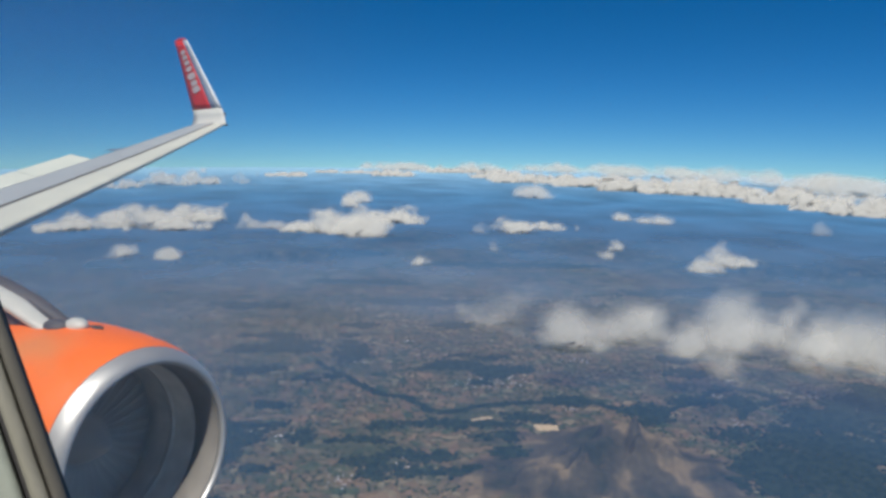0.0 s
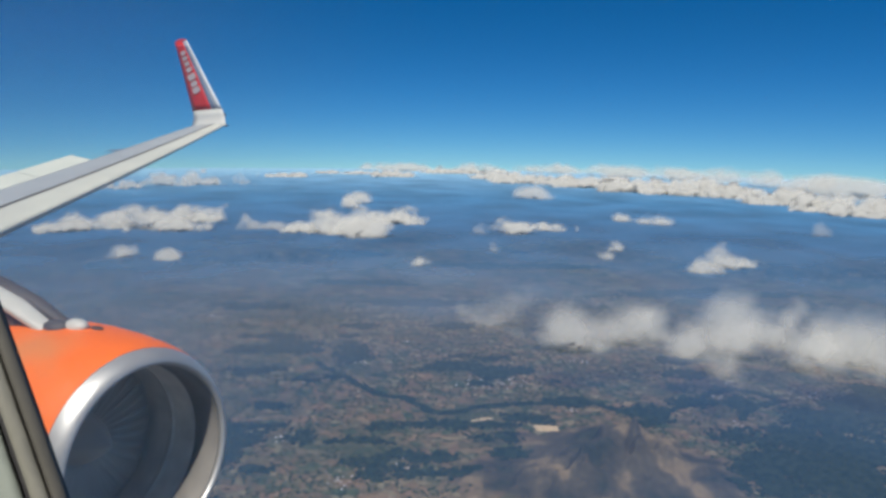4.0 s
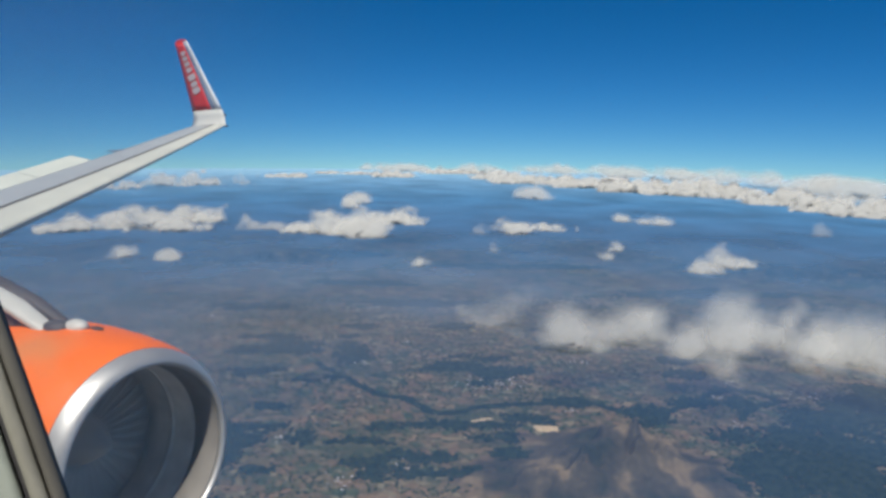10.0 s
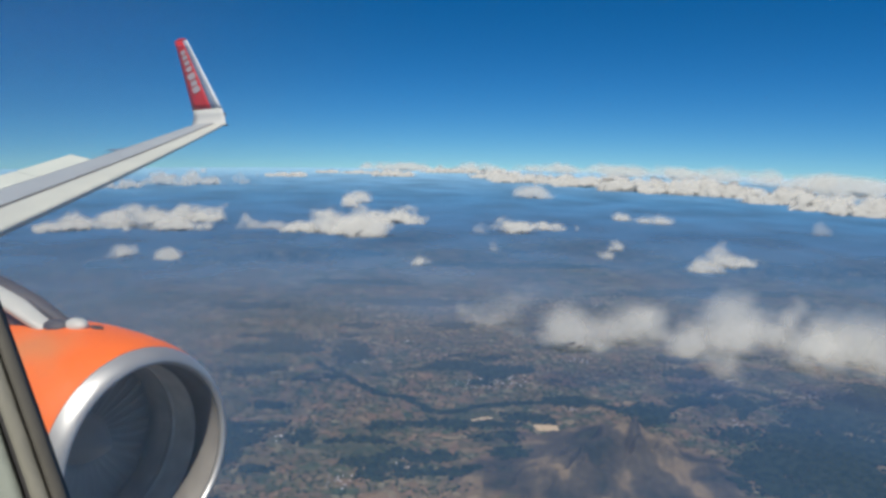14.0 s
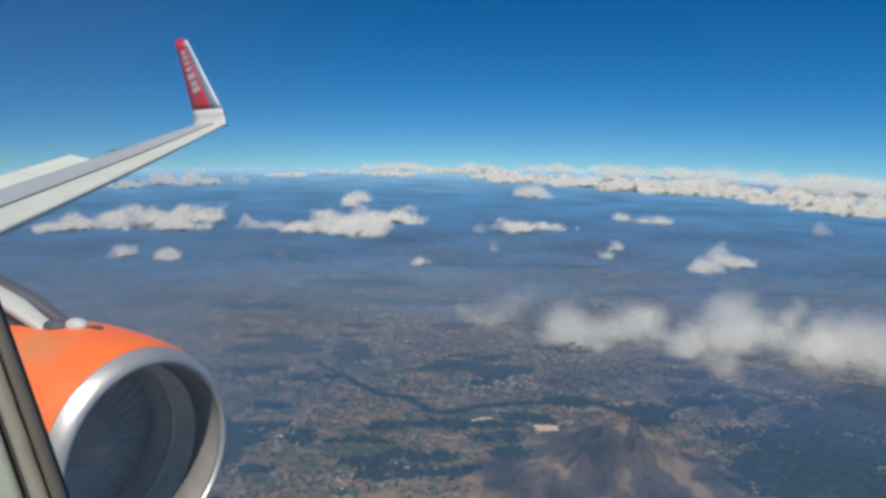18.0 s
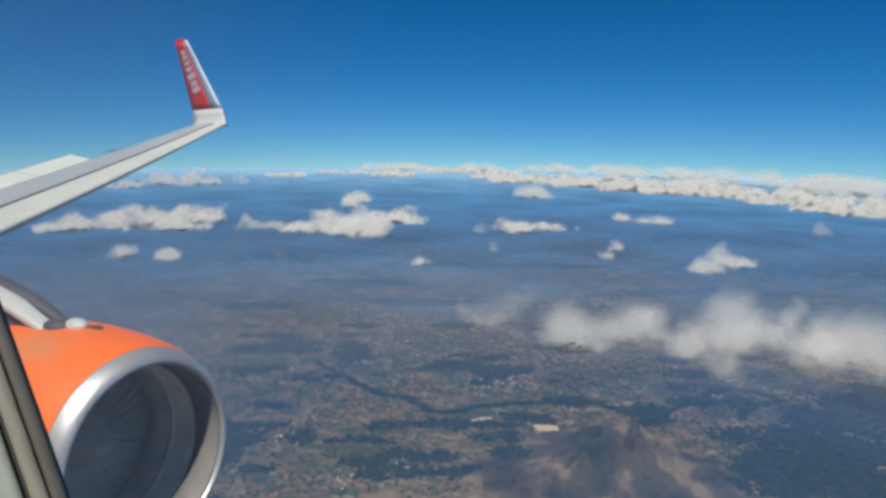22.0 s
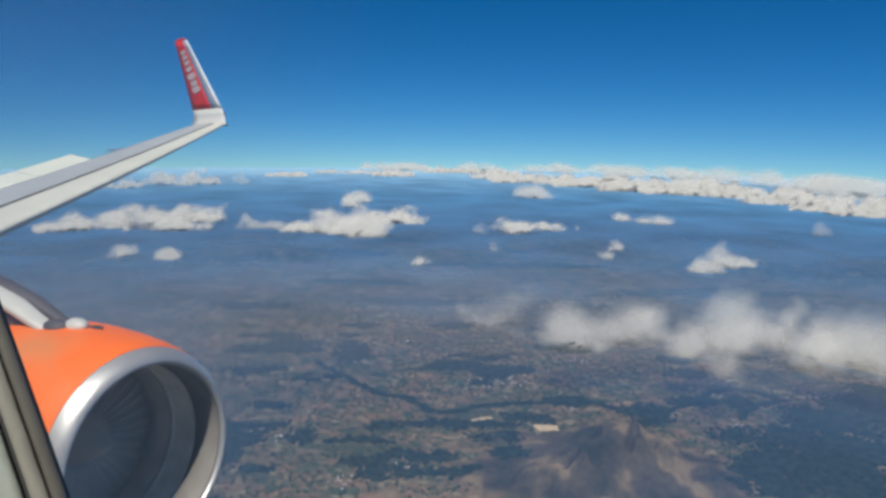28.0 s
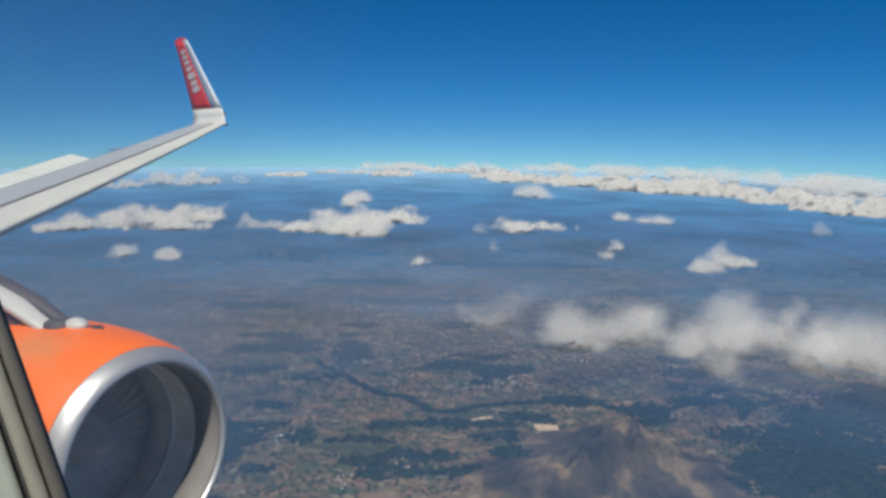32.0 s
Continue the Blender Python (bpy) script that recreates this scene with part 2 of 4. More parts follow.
def cloud_material(name, light, share):
    """Bright droplets, dense in the heart and thinning out to nothing at the rim."""
    m, n, l, b = material(name)
    n.remove(b)
    geo, t, c = n.new("ShaderNodeNewGeometry"), n.new("ShaderNodeTexNoise"), ramp(n, [(0.3, [v * 0.93 for v in light]), (0.7, light)])
    t.inputs["Scale"].default_value, t.inputs["Detail"].default_value = 0.03, 5
    l.new(geo.outputs["Position"], t.inputs["Vector"])
    l.new(t.outputs["Fac"], c.inputs[0])
    d, tr, mx = n.new("ShaderNodeBsdfDiffuse"), n.new("ShaderNodeBsdfTranslucent"), n.new("ShaderNodeMixShader")
    mx.inputs[0].default_value = 0.25
    even_light(n, l, d.inputs["Normal"], share)
    l.new(c.outputs[0], d.inputs[0])
    l.new(c.outputs[0], tr.inputs[0])
    l.new(d.outputs[0], mx.inputs[1])
    l.new(tr.outputs[0], mx.inputs[2])
    dense, clear, out = n.new("ShaderNodeAttribute"), n.new("ShaderNodeBsdfTransparent"), n.new("ShaderNodeMixShader")
    dense.attribute_name = "vapour"
    l.new(dense.outputs["Fac"], out.inputs[0])
    l.new(clear.outputs[0], out.inputs[1])
    l.new(mx.outputs[0], out.inputs[2])
    l.new(out.outputs[0], n["Material Output"].inputs[0])
    return m


CLOUD = cloud_material("sunlit_cloud", (0.56, 0.56, 0.53), 0.6)


def haze_material(name, stops):
    """Distance haze painted on a sheet: blue and thin near, denser and paler far."""
    m, n, l, b = material(name)
    n.remove(b)
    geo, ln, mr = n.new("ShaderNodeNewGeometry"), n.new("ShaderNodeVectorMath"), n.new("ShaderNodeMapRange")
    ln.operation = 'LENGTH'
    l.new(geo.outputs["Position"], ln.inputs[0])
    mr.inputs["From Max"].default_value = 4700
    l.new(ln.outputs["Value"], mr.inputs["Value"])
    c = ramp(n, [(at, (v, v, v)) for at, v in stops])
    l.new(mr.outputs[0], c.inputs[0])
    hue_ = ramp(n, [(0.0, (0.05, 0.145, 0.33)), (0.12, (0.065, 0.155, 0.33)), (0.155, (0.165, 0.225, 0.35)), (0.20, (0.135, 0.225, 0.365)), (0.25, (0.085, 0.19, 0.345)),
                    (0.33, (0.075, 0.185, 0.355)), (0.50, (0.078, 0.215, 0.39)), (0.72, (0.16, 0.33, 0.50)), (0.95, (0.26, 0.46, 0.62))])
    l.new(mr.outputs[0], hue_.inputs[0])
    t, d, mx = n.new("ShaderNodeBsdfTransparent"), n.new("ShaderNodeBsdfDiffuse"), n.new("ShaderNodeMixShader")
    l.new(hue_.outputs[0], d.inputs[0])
    # noise thins and thickens the painted haze in drifts
    drift, span, mul = n.new("ShaderNodeTexNoise"), n.new("ShaderNodeMapRange"), n.new("ShaderNodeMath")
    drift.inputs["Scale"].default_value, drift.inputs["Detail"].default_value = 0.006, 5
    l.new(geo.outputs["Position"], drift.inputs["Vector"])
    span.inputs["From Min"].default_value, span.inputs["From Max"].default_value = 0.3, 0.7
    span.inputs["To Min"].default_value, span.inputs["To Max"].default_value = 0.72, 1.14
    l.new(drift.outputs["Fac"], span.inputs["Value"])
    mul.operation, mul.use_clamp = 'MULTIPLY', True
    l.new(c.outputs[0], mul.inputs[0])
    l.new(span.outputs[0], mul.inputs[1])
    l.new(mul.outputs[0], mx.inputs[0])
    l.new(t.outputs[0], mx.inputs[1])
    l.new(d.outputs[0], mx.inputs[2])
    l.new(mx.outputs[0], n["Material Output"].inputs[0])
    return m


HAZE = haze_material("painted_blue_haze", [(0.0, 0.20), (0.10, 0.235), (0.155, 0.40), (0.23, 0.58), (0.40, 0.82), (0.8, 0.98)])

# ---------- the land ----------
BEND = 2.0e-6             # the land falls away with the square of the distance, like the round earth

# hills: x, y, length, width, heading in degrees, height
HILLS = [
    (150, 518, 62, 40, -34, 14), (128, 496, 70, 44, 30, 12), (185, 490, 60, 34, -40, 9), (96, 470, 60, 30, 10, 9), (48, 486, 50, 24, 20, 6),
    (48, 545, 46, 12, 14, 3), 
    (-330, 1350, 260, 80, 10, 12), (700, 1300, 300, 90, -12, 16),
]


def height(xy):
    xy = np.asarray(xy, np.float64)
    z = 0.35 * fbm(flat(xy, 90), 3, 5) - BEND * (xy ** 2).sum(1)
    for k, (hx, hy, length, width, turn, top) in enumerate(HILLS):
        a = radians(turn)
        dx, dy = xy[:, 0] - hx, xy[:, 1] - hy
        u, v = dx * math.cos(a) + dy * math.sin(a), -dx * math.sin(a) + dy * math.cos(a)
        bend = v + 6 * lattice(flat(xy, 28), 40 + k)
        g = np.exp(-(u / length * 1.6) ** 2 - (np.abs(bend) / width * 1.35) ** 1.5)
        ridge = 1 - np.abs(fbm(flat(xy, 24), 3, 60 + k))
        z = z + 1.6 * top * g * (0.25 + 0.9 * np.clip(ridge, 0, 1) ** 2)
    return z


def sheet(name, radii, angles, zfun, mat):
    ra, an = np.meshgrid(radii, angles, indexing="ij")
    xy = np.column_stack([(ra * np.sin(an)).ravel(), (ra * np.cos(an)).ravel()])
    verts = np.column_stack([xy, zfun(xy)])
    nr, na = len(radii), len(angles)
    i, j = np.meshgrid(np.arange(nr - 1), np.arange(na), indexing="ij")
    a, b = i * na + j, i * na + (j + 1) % na
    c, d = a + na, b + na
    tris = np.concatenate([np.stack([a, b, d], -1).reshape(-1, 3), np.stack([a, d, c], -1).reshape(-1, 3)])
    return part(name, mesh_np(name, verts, tris[:, ::-1]), mat)


FRONT = np.radians(np.arange(-44, 44.01, 0.16))
ROUND = np.radians(np.arange(48, 316, 4.0))
RADII = np.concatenate([np.linspace(0.5, 330, 24), np.arange(334, 760, 2.4), np.geomspace(762, 4700, 90)])
ground = tagged(sheet("ground", RADII, np.concatenate([FRONT, ROUND]), height, LAND),
                "brown and green farmland with bare hills, seen from high above", "ground", kind="structure")
# a coloured sheet above the fields; its blue tint imitates haze with distance
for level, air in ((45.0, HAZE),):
    tagged(sheet("painted_haze_sheet", np.concatenate([[0.5, 200], np.geomspace(350, 4690, 40)]), np.radians(np.arange(0, 360, 4.0)),
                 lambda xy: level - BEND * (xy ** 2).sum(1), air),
           "blue sheet painted as distance haze over the farmland", "haze", kind="structure")

# woods: x, y, half length, half width, heading
WOODS = [(-173, 796, 36, 26, 4), (-101, 778, 18, 38, 10), (-221, 780, 27, 14, 0), (-210, 708, 26, 14, 6), (-135, 689, 20, 11, -5), (12, 731, 27, 13, -4),
         (54, 711, 22, 17, 10), (-40, 573, 30, 5, 6), (26, 576, 40, 7, 4), (78, 590, 24, 7, -10), (-67, 541, 24, 4, 0), (-173, 542, 23, 36, 15),
         (-120, 547, 10, 9, 0), (198, 603, 18, 17, 20), (355, 573, 46, 42, -8)]
WOODS += [(418, 622, 33, 36, 12), (298, 520, 51, 26, 6), (332, 487, 26, 24, 0), (-38, 487, 22, 8, 8), (297, 639, 11, 16, 0), (122, 631, 22, 8, -6),
          (78, 721, 19, 11, 0), (-217, 833, 36, 9, 0), (-20, 1022, 79, 15, 3), (131, 1332, 158, 30, 2), (-141, 1155, 108, 20, -3), (443, 1111, 152, 22, 4),
          (-282, 988, 51, 14, 0)]
WOODS += [(301, 471, 34, 18, 8), (270, 485, 26, 14, 8), (241, 474, 17, 8, 8), (363, 540, 29, 26, 8), (454, 656, 34, 34, 8), (301, 565, 20, 16, 8), (255, 563, 15, 12, 8), (-13, 516, 28, 8, -6), (10, 487, 17, 6, -6), (49, 550, 20, 7, -6), (-62, 505, 18, 6, -6)]
WOODS += [(259, 511, 23, 15, 6), (220, 468, 21, 11, 6), (351, 603, 27, 18, 6), (322, 500, 36, 24, 6), (268, 464, 33, 11, 6)]
RIVER = [(-142, 739), (-110, 700), (-85, 668), (-65, 647), (-33, 637), (-17, 612), (-2, 599), (33, 614), (66, 624), (94, 630), (130, 642), (152, 630), (172, 612), (196, 599)]
BROOK = [(196, 599), (249, 637), (279, 665), (307, 675), (328, 664), (343, 647), (304, 628), (281, 600)]


def wood_outline(x, y, length, width, turn, seed, n=64):
    a = np.linspace(0, 2 * np.pi, n, endpoint=False)
    r = np.clip(1 + 0.62 * fbm(np.column_stack([np.cos(a) * 1.9 + seed * 9.1, np.sin(a) * 1.9, np.full(n, seed * 1.7)]), 4, 9), 0.3, 2)
    u, v, t = length * r * np.cos(a), width * r * np.sin(a), radians(turn)
    return np.column_stack([x + u * math.cos(t) - v * math.sin(t), y + u * math.sin(t) + v * math.cos(t)])


def inside(poly, pts):
    x, y = pts[:, 0], pts[:, 1]
    ok = np.zeros(len(pts), bool)
    for (x0, y0), (x1, y1) in zip(poly, np.roll(poly, -1, 0)):
        with np.errstate(divide="ignore", invalid="ignore"):
            ok ^= ((y0 > y) != (y1 > y)) & (x < (x1 - x0) * (y - y0) / (y1 - y0) + x0)
    return ok


def ico(level):
    bm = bmesh.new()
    bmesh.ops.create_icosphere(bm, subdivisions=level, radius=1)
    v = np.array([p.co[:] for p in bm.verts])
    f = np.array([[p.index for p in q.verts] for q in bm.faces])
    bm.free()
    return v, f


ICO1, ICO2, ICO3 = ico(1), ico(2), ico(3)


def blobs(centres, sizes, shape, rough=0.0, seed=0, grain=1.0):
    """Vertices and triangles of many lumps; sizes are three radii each."""
    v, f = shape
    c, s = np.asarray(centres), np.asarray(sizes)
    p = (v[None] * s[:, None] + c[:, None])
    if rough:
        q = p.reshape(-1, 3)
        d = fbm(q / grain, 4, seed).reshape(len(c), -1, 1)
        p = p + v[None] * s[:, None] * d * rough
    t = (f[None] + (np.arange(len(c)) * len(v))[:, None, None]).reshape(-1, 3)
    return p.reshape(-1, 3), t


rng = np.random.default_rng(7)
WOODS += [(float(x), float(y), float(a), float(a * b), float(t)) for x, y, a, b, t in zip(rng.uniform(-330, 420, 34), rng.uniform(440, 980, 34), rng.uniform(9, 26, 34), rng.uniform(0.22, 0.5, 34), rng.uniform(-30, 30, 34))]
WOODS = [row for row in WOODS if height([row[:2]])[0] < 2.0]
WOOD_POLYS = []
for k, (x, y, a, b, turn) in enumerate(WOODS):
    poly = wood_outline(x, y, a, b, turn, k)
    WOOD_POLYS.append(poly)
    n = int(min(2200, 60 + a * b * 1.3))
    lo, hi = poly.min(0), poly.max(0)
    pts = rng.uniform(lo, hi, (n * 2, 2))
    pts = pts[inside(poly, pts)]
    pts = pts + rng.normal(0, 2.2 + 0.10 * min(a, b), pts.shape)
    pts = pts[fbm(flat(pts, 13), 3, k) > -0.45 + 0.25 * rng.normal(0, 1, len(pts))]
    r = rng.uniform(0.9, 2.6, len(pts))
    zz = height(pts)
    v1, t1 = blobs(np.column_stack([pts, zz + 0.3]), np.column_stack([r, r, r * 0.7]), ICO1, 0.2, k, 2.0)
    ob = part("woodland", mesh_np("woodland", v1, t1, False), WOOD)
    tagged(ob, "dark green wood of close-set trees between the fields", "woodland", "woods", "stuff")

# river lined with dark trees
pts = []
for (x0, y0), (x1, y1) in list(zip(RIVER, RIVER[1:])) + list(zip(BROOK, BROOK[1:])):
    for s in np.linspace(0, 1, 70, endpoint=False):
        pts.append((x0 + (x1 - x0) * s, y0 + (y1 - y0) * s))
pts = np.array(pts)
wob = np.column_stack([lattice(flat(pts, 14), 3), lattice(flat(pts, 14), 4)]) * 4
pts = np.repeat(pts + wob, 3, 0) + rng.normal(0, 1.9, (len(pts) * 3, 2))
r = rng.uniform(0.8, 2.2, len(pts))
v1, t1 = blobs(np.column_stack([pts, height(pts) + 0.3]), np.column_stack([r, r, r * 0.6]), ICO1, 0.2, 5, 2.0)
tagged(part("riverside_trees", mesh_np("riverside_trees", v1, t1, False), WOOD),
       "winding line of dark trees along a river in the fields", "trees", kind="stuff")


# field patchwork: cells of a jittered net, cut to the nearest neighbours
def net(step, y0, y1, half):
    ys = np.arange(y0, y1, step * 0.8)
    out = []
    for k, yy in enumerate(ys):
        w = yy * half + 60
        xs = np.arange(-w, w, step) + (k % 2) * step * 0.5
        out.append(np.column_stack([xs, np.full(len(xs), yy)]))
    p = np.concatenate(out)
    p = p + rng.uniform(-0.45, 0.45, p.shape) * step
    return p[rng.random(len(p)) < 0.72 + 0.5 * lattice(flat(p, 55), 17)]


def cell(p, near):
    """The polygon of points nearer to p than to any in near."""
    poly = [(p[0] + 22 * c, p[1] + 22 * s) for c, s in ((1, 1), (-1, 1), (-1, -1), (1, -1))]
    for q in near:
        nx, ny = q[0] - p[0], q[1] - p[1]
        d = (q[0] ** 2 + q[1] ** 2 - p[0] ** 2 - p[1] ** 2) / 2
        out = []
        for (ax, ay), (bx, by) in zip(poly, poly[1:] + poly[:1]):
            da, db = ax * nx + ay * ny - d, bx * nx + by * ny - d
            if da <= 0:
                out.append((ax, ay))
            if da * db < 0:
                s = da / (da - db)
                out.append((ax + (bx - ax) * s, ay + (by - ay) * s))
        poly = out
        if len(poly) < 3:
            return []
    return poly


SEEDS = net(6.2, 415, 1050, 0.66)
busy = height(SEEDS) > 0.6
for poly in WOOD_POLYS:
    busy |= inside(poly, SEEDS)
grid = {}
for k, p in enumerate(SEEDS):
    grid.setdefault((int(p[0] // 20), int(p[1] // 20)), []).append(k)
FIELDS = []
for k, p in enumerate(SEEDS):
    if busy[k] or rng.random() < 0.10:
        continue
    gx, gy = int(p[0] // 20), int(p[1] // 20)
    near = [SEEDS[m] for i in (-1, 0, 1) for j in (-1, 0, 1) for m in grid.get((gx + i, gy + j), ()) if m != k]
    poly = cell(p, near)
    if len(poly) > 2:
        shrink = rng.uniform(0.92, 0.99)
        FIELDS.append([(p[0] + (x - p[0]) * shrink, p[1] + (y - p[1]) * shrink) for x, y in poly])
ends = np.array([p for q in FIELDS for p in q])
ends = ends + np.column_stack([fbm(flat(ends, 26), 3, 31), fbm(flat(ends, 26), 3, 32)]) * (7, 5)
cut = np.cumsum([len(q) for q in FIELDS])[:-1]
FIELDS = [[tuple(p) for p in q] for q in np.split(ends, cut)]
FIELDS.sort(key=lambda q: (q[0][0] - 40) ** 2 * 0.25 + (q[0][1] - 430) ** 2)


CORNER_Z = height(np.array([p for q in FIELDS for p in q]))
FIRST = np.cumsum([0] + [len(q) for q in FIELDS])
FIELD_LIFT = rng.uniform(0.12, 0.17, len(FIELDS))


def field_mesh(first, last):
    verts, faces = [], []
    for k in range(first, min(last, len(FIELDS))):
        q, z = FIELDS[k], CORNER_Z[FIRST[k]:FIRST[k + 1]] + FIELD_LIFT[k]
        n, top = len(q), len(verts)
        faces.append(range(top, top + n))
        verts += [(x, y, zz) for (x, y), zz in zip(q, z)]
        verts += [(x, y, zz - 0.5) for (x, y), zz in zip(q, z)]
        faces += [(top + i, top + n + i, top + n + (i + 1) % n, top + (i + 1) % n) for i in range(n)]
    return mesh_of("field", verts, faces, False)


tagged(part("field_patchwork", field_mesh(300, len(FIELDS)), FIELD_MANY, ground), kind="stuff")

# hedges and single trees along the field edges
pts = []
for q in FIELDS:
    if rng.random() < 0.55:
        for (x0, y0), (x1, y1) in zip(q, q[1:]):
            if rng.random() < 0.5:
                for s in rng.random(4):
                    pts.append((x0 + (x1 - x0) * s, y0 + (y1 - y0) * s))
pts = np.array(pts) + rng.normal(0, 0.4, (len(pts), 2))
r = rng.uniform(0.3, 1.1, len(pts))
v1, t1 = blobs(np.column_stack([pts, height(pts) + 0.2]), np.column_stack([r * 1.3, r, r * 0.7]), ICO1)
tagged(part("hedges", mesh_np("hedges", v1, t1, False), TREES), "dark hedges and single trees between brown fields", "hedge", kind="stuff")

# villages: x, y, spread, houses
VILLAGES = [(-135, 684, 9, 26), (-91, 742, 5, 10), (-43, 818, 5, 10), (47, 677, 14, 60), (64, 686, 12, 34), (-104, 992, 5, 12), (-318, 932, 9, 16), (198, 1040, 30, 90),
            (280, 653, 5, 10), (312, 695, 5, 10), (124, 614, 4, 10), (-134, 544, 7, 16), (-165, 550, 6, 14), (285, 468, 7, 26), (271, 590, 5, 10), (-80, 474, 10, 18),
            (376, 660, 14, 24), (400, 632, 8, 14), (-30, 500, 9, 12), (160, 760, 14, 16)]
BOX_V = np.array([(-1, -1, 0), (1, -1, 0), (1, 1, 0), (-1, 1, 0), (-1, -1, 1), (1, -1, 1), (1, 1, 1), (-1, 1, 1), (-1, 0, 1.6), (1, 0, 1.6)], float)
BOX_F = np.array([(0, 1, 5), (0, 5, 4), (2, 3, 7), (2, 7, 6), (1, 2, 6), (1, 6, 5), (3, 0, 4), (3, 4, 7), (4, 5, 9), (4, 9, 8), (6, 7, 8), (6, 8, 9), (5, 6, 9), (7, 4, 8)])
for x, y, spread, count in VILLAGES:
    p = np.column_stack([rng.normal(x, spread, count), rng.normal(y, spread * 0.6, count)])
    vs, ts = [], []
    zz = height(p)
    for k in range(count):
        a = rng.uniform(0, 3.14)
        s = rng.uniform(0.25, 0.75) * np.array([1.5, 1.0, 0.8])
        q = BOX_V * s
        q = np.column_stack([q[:, 0] * math.cos(a) - q[:, 1] * math.sin(a) + p[k, 0], q[:, 0] * math.sin(a) + q[:, 1] * math.cos(a) + p[k, 1], q[:, 2] + zz[k]])
        ts.append(BOX_F + 10 * k)
        vs.append(q)
    tagged(part("village", mesh_np("village", np.concatenate(vs), np.concatenate(ts), False), HOUSES),
           "scattered pale houses of a village among fields", "village", "villages", "stuff")


def quarry(x, y, a, b, turn):
    """A stepped pale pit: three benches."""
    root = tagged(new("quarry"), "pale tan stone quarry dug into the plain", "quarry")
    z0 = float(height([(x, y)])[0])
    root.matrix_world = pose(x, y, z0, 0, 0, turn)
    for k, (name, s, z) in enumerate((("bench", 1.0, 0.9), ("bench", 0.72, 1.2), ("spoil_heap", 0.35, 2.0))):
        ang = np.linspace(0, 2 * np.pi, 28, endpoint=False)
        rr = 1 + 0.18 * np.array([noise.noise((math.cos(t) * 1.6, math.sin(t) * 1.6, k * 3.1 + x)) for t in ang])
        sq = np.clip(np.column_stack([np.cos(ang), np.sin(ang)]) * 1.35, -1, 1) * rr[:, None]
        ring = [(a * s * u, b * s * v, -0.5) for u, v in sq] + [(a * s * u * 0.94, b * s * v * 0.9, z) for u, v in sq]
        n = len(sq)
        part(name, mesh_of(name, ring, [(i, (i + 1) % n, n + (i + 1) % n, n + i) for i in range(n)] + [range(n, 2 * n)], False), QUARRY, root)
    return root


quarry(95, 569, 11, 6, -6)
quarry(38, 587, 10, 2.6, 24)


# ---------- clouds ----------
CLOUD_BASE = 43.5


def smooth(v):
    v = np.clip(v, 0, 1)
    return v * v * (3 - 2 * v)


def billow(x, y, wide, tall, seed, thick, soft, torn, grain, thin):
    """One swelling heap of vapour: a rounded body with a level base, torn by noise, its density fading to the rim."""
    low = CLOUD_BASE - BEND * (x * x + y * y)
    fine = 2.2 * math.hypot(x, y, ALTITUDE - low) / 1203.0
    tall = tall * (1 + 0.2 * (ALTITUDE - low) / math.hypot(x, y))
    across = Vector((y, -x, 0)).normalized()
    along = Vector((x, y, 0)).normalized()
    nu, nv = int(np.clip(1.3 * wide / fine, 12, 120)), int(np.clip(1.5 * tall / fine, 12, 70))
    u, w = np.meshgrid(np.linspace(-1.35, 1.35, nu), np.linspace(-0.3, 1.35, nv), indexing="ij")
    u, w = u.ravel(), w.ravel()
    flat_at = np.column_stack([x + u * wide * 0.5 * across.x, y + u * wide * 0.5 * across.y, low + w * tall])
    up = np.where(w > 0.35, (w - 0.35) / 0.65, (w - 0.35) / 0.40)
    rag = fbm(flat_at / (tall * grain) * (0.7, 0.7, 1.0) + seed * 7.7, 5, seed)
    d = 1.06 - np.sqrt(u * u + up * up) + torn * rag
    density = smooth(d / soft) * thick * np.clip(1 + 0.5 * rag, 0.5, 1)
    density = density * smooth((1.35 - np.abs(u)) / 0.2) * smooth((1.35 - w) / 0.15) * smooth((w + 0.3) / 0.15)
    deep = 0.6 * min(max(wide * 0.3, tall * 0.4), tall * 0.9)
    lump = fbm(flat_at / (tall * 0.33) + 3.1, 3, seed + 9)
    out = deep * (np.sqrt(np.clip(d, 0, 2) ** 2 + 0.06) - 0.245) * (1 + 0.25 * lump)
    lean = w * tall * 0.9          # the sunlit flank slopes back from a broad foot
    grid = np.arange(nu * nv).reshape(nu, nv)
    a, b, c, e = grid[:-1, :-1].ravel(), grid[1:, :-1].ravel(), grid[1:, 1:].ravel(), grid[:-1, 1:].ravel()
    quads = np.column_stack([a, b, c, e])
    quads = quads[(density[quads] > 0.015).any(1)]
    tris = np.concatenate([quads[:, [0, 1, 2]], quads[:, [0, 2, 3]]])
    push = np.array([along.x, along.y, 0.0])
    front = flat_at + (lean - out)[:, None] * push
    back = flat_at + (lean + out * 0.8)[:, None] * push
    if thin:
        density, verts = 1 - (1 - density) ** 2, front
    else:
        verts, tris = np.concatenate([front, back]), np.concatenate([tris, tris[:, ::-1] + len(front)])
    used, tris = np.unique(tris, return_inverse=True)
    me = mesh_np("billow", verts[used] - (x, y, low), tris.reshape(-1, 3))
    me.attributes.new("vapour", 'FLOAT', 'POINT').data.foreach_set("value", np.tile(density, 1 if thin else 2)[used].astype(np.float32))
    return me, Vector((x, y, low))


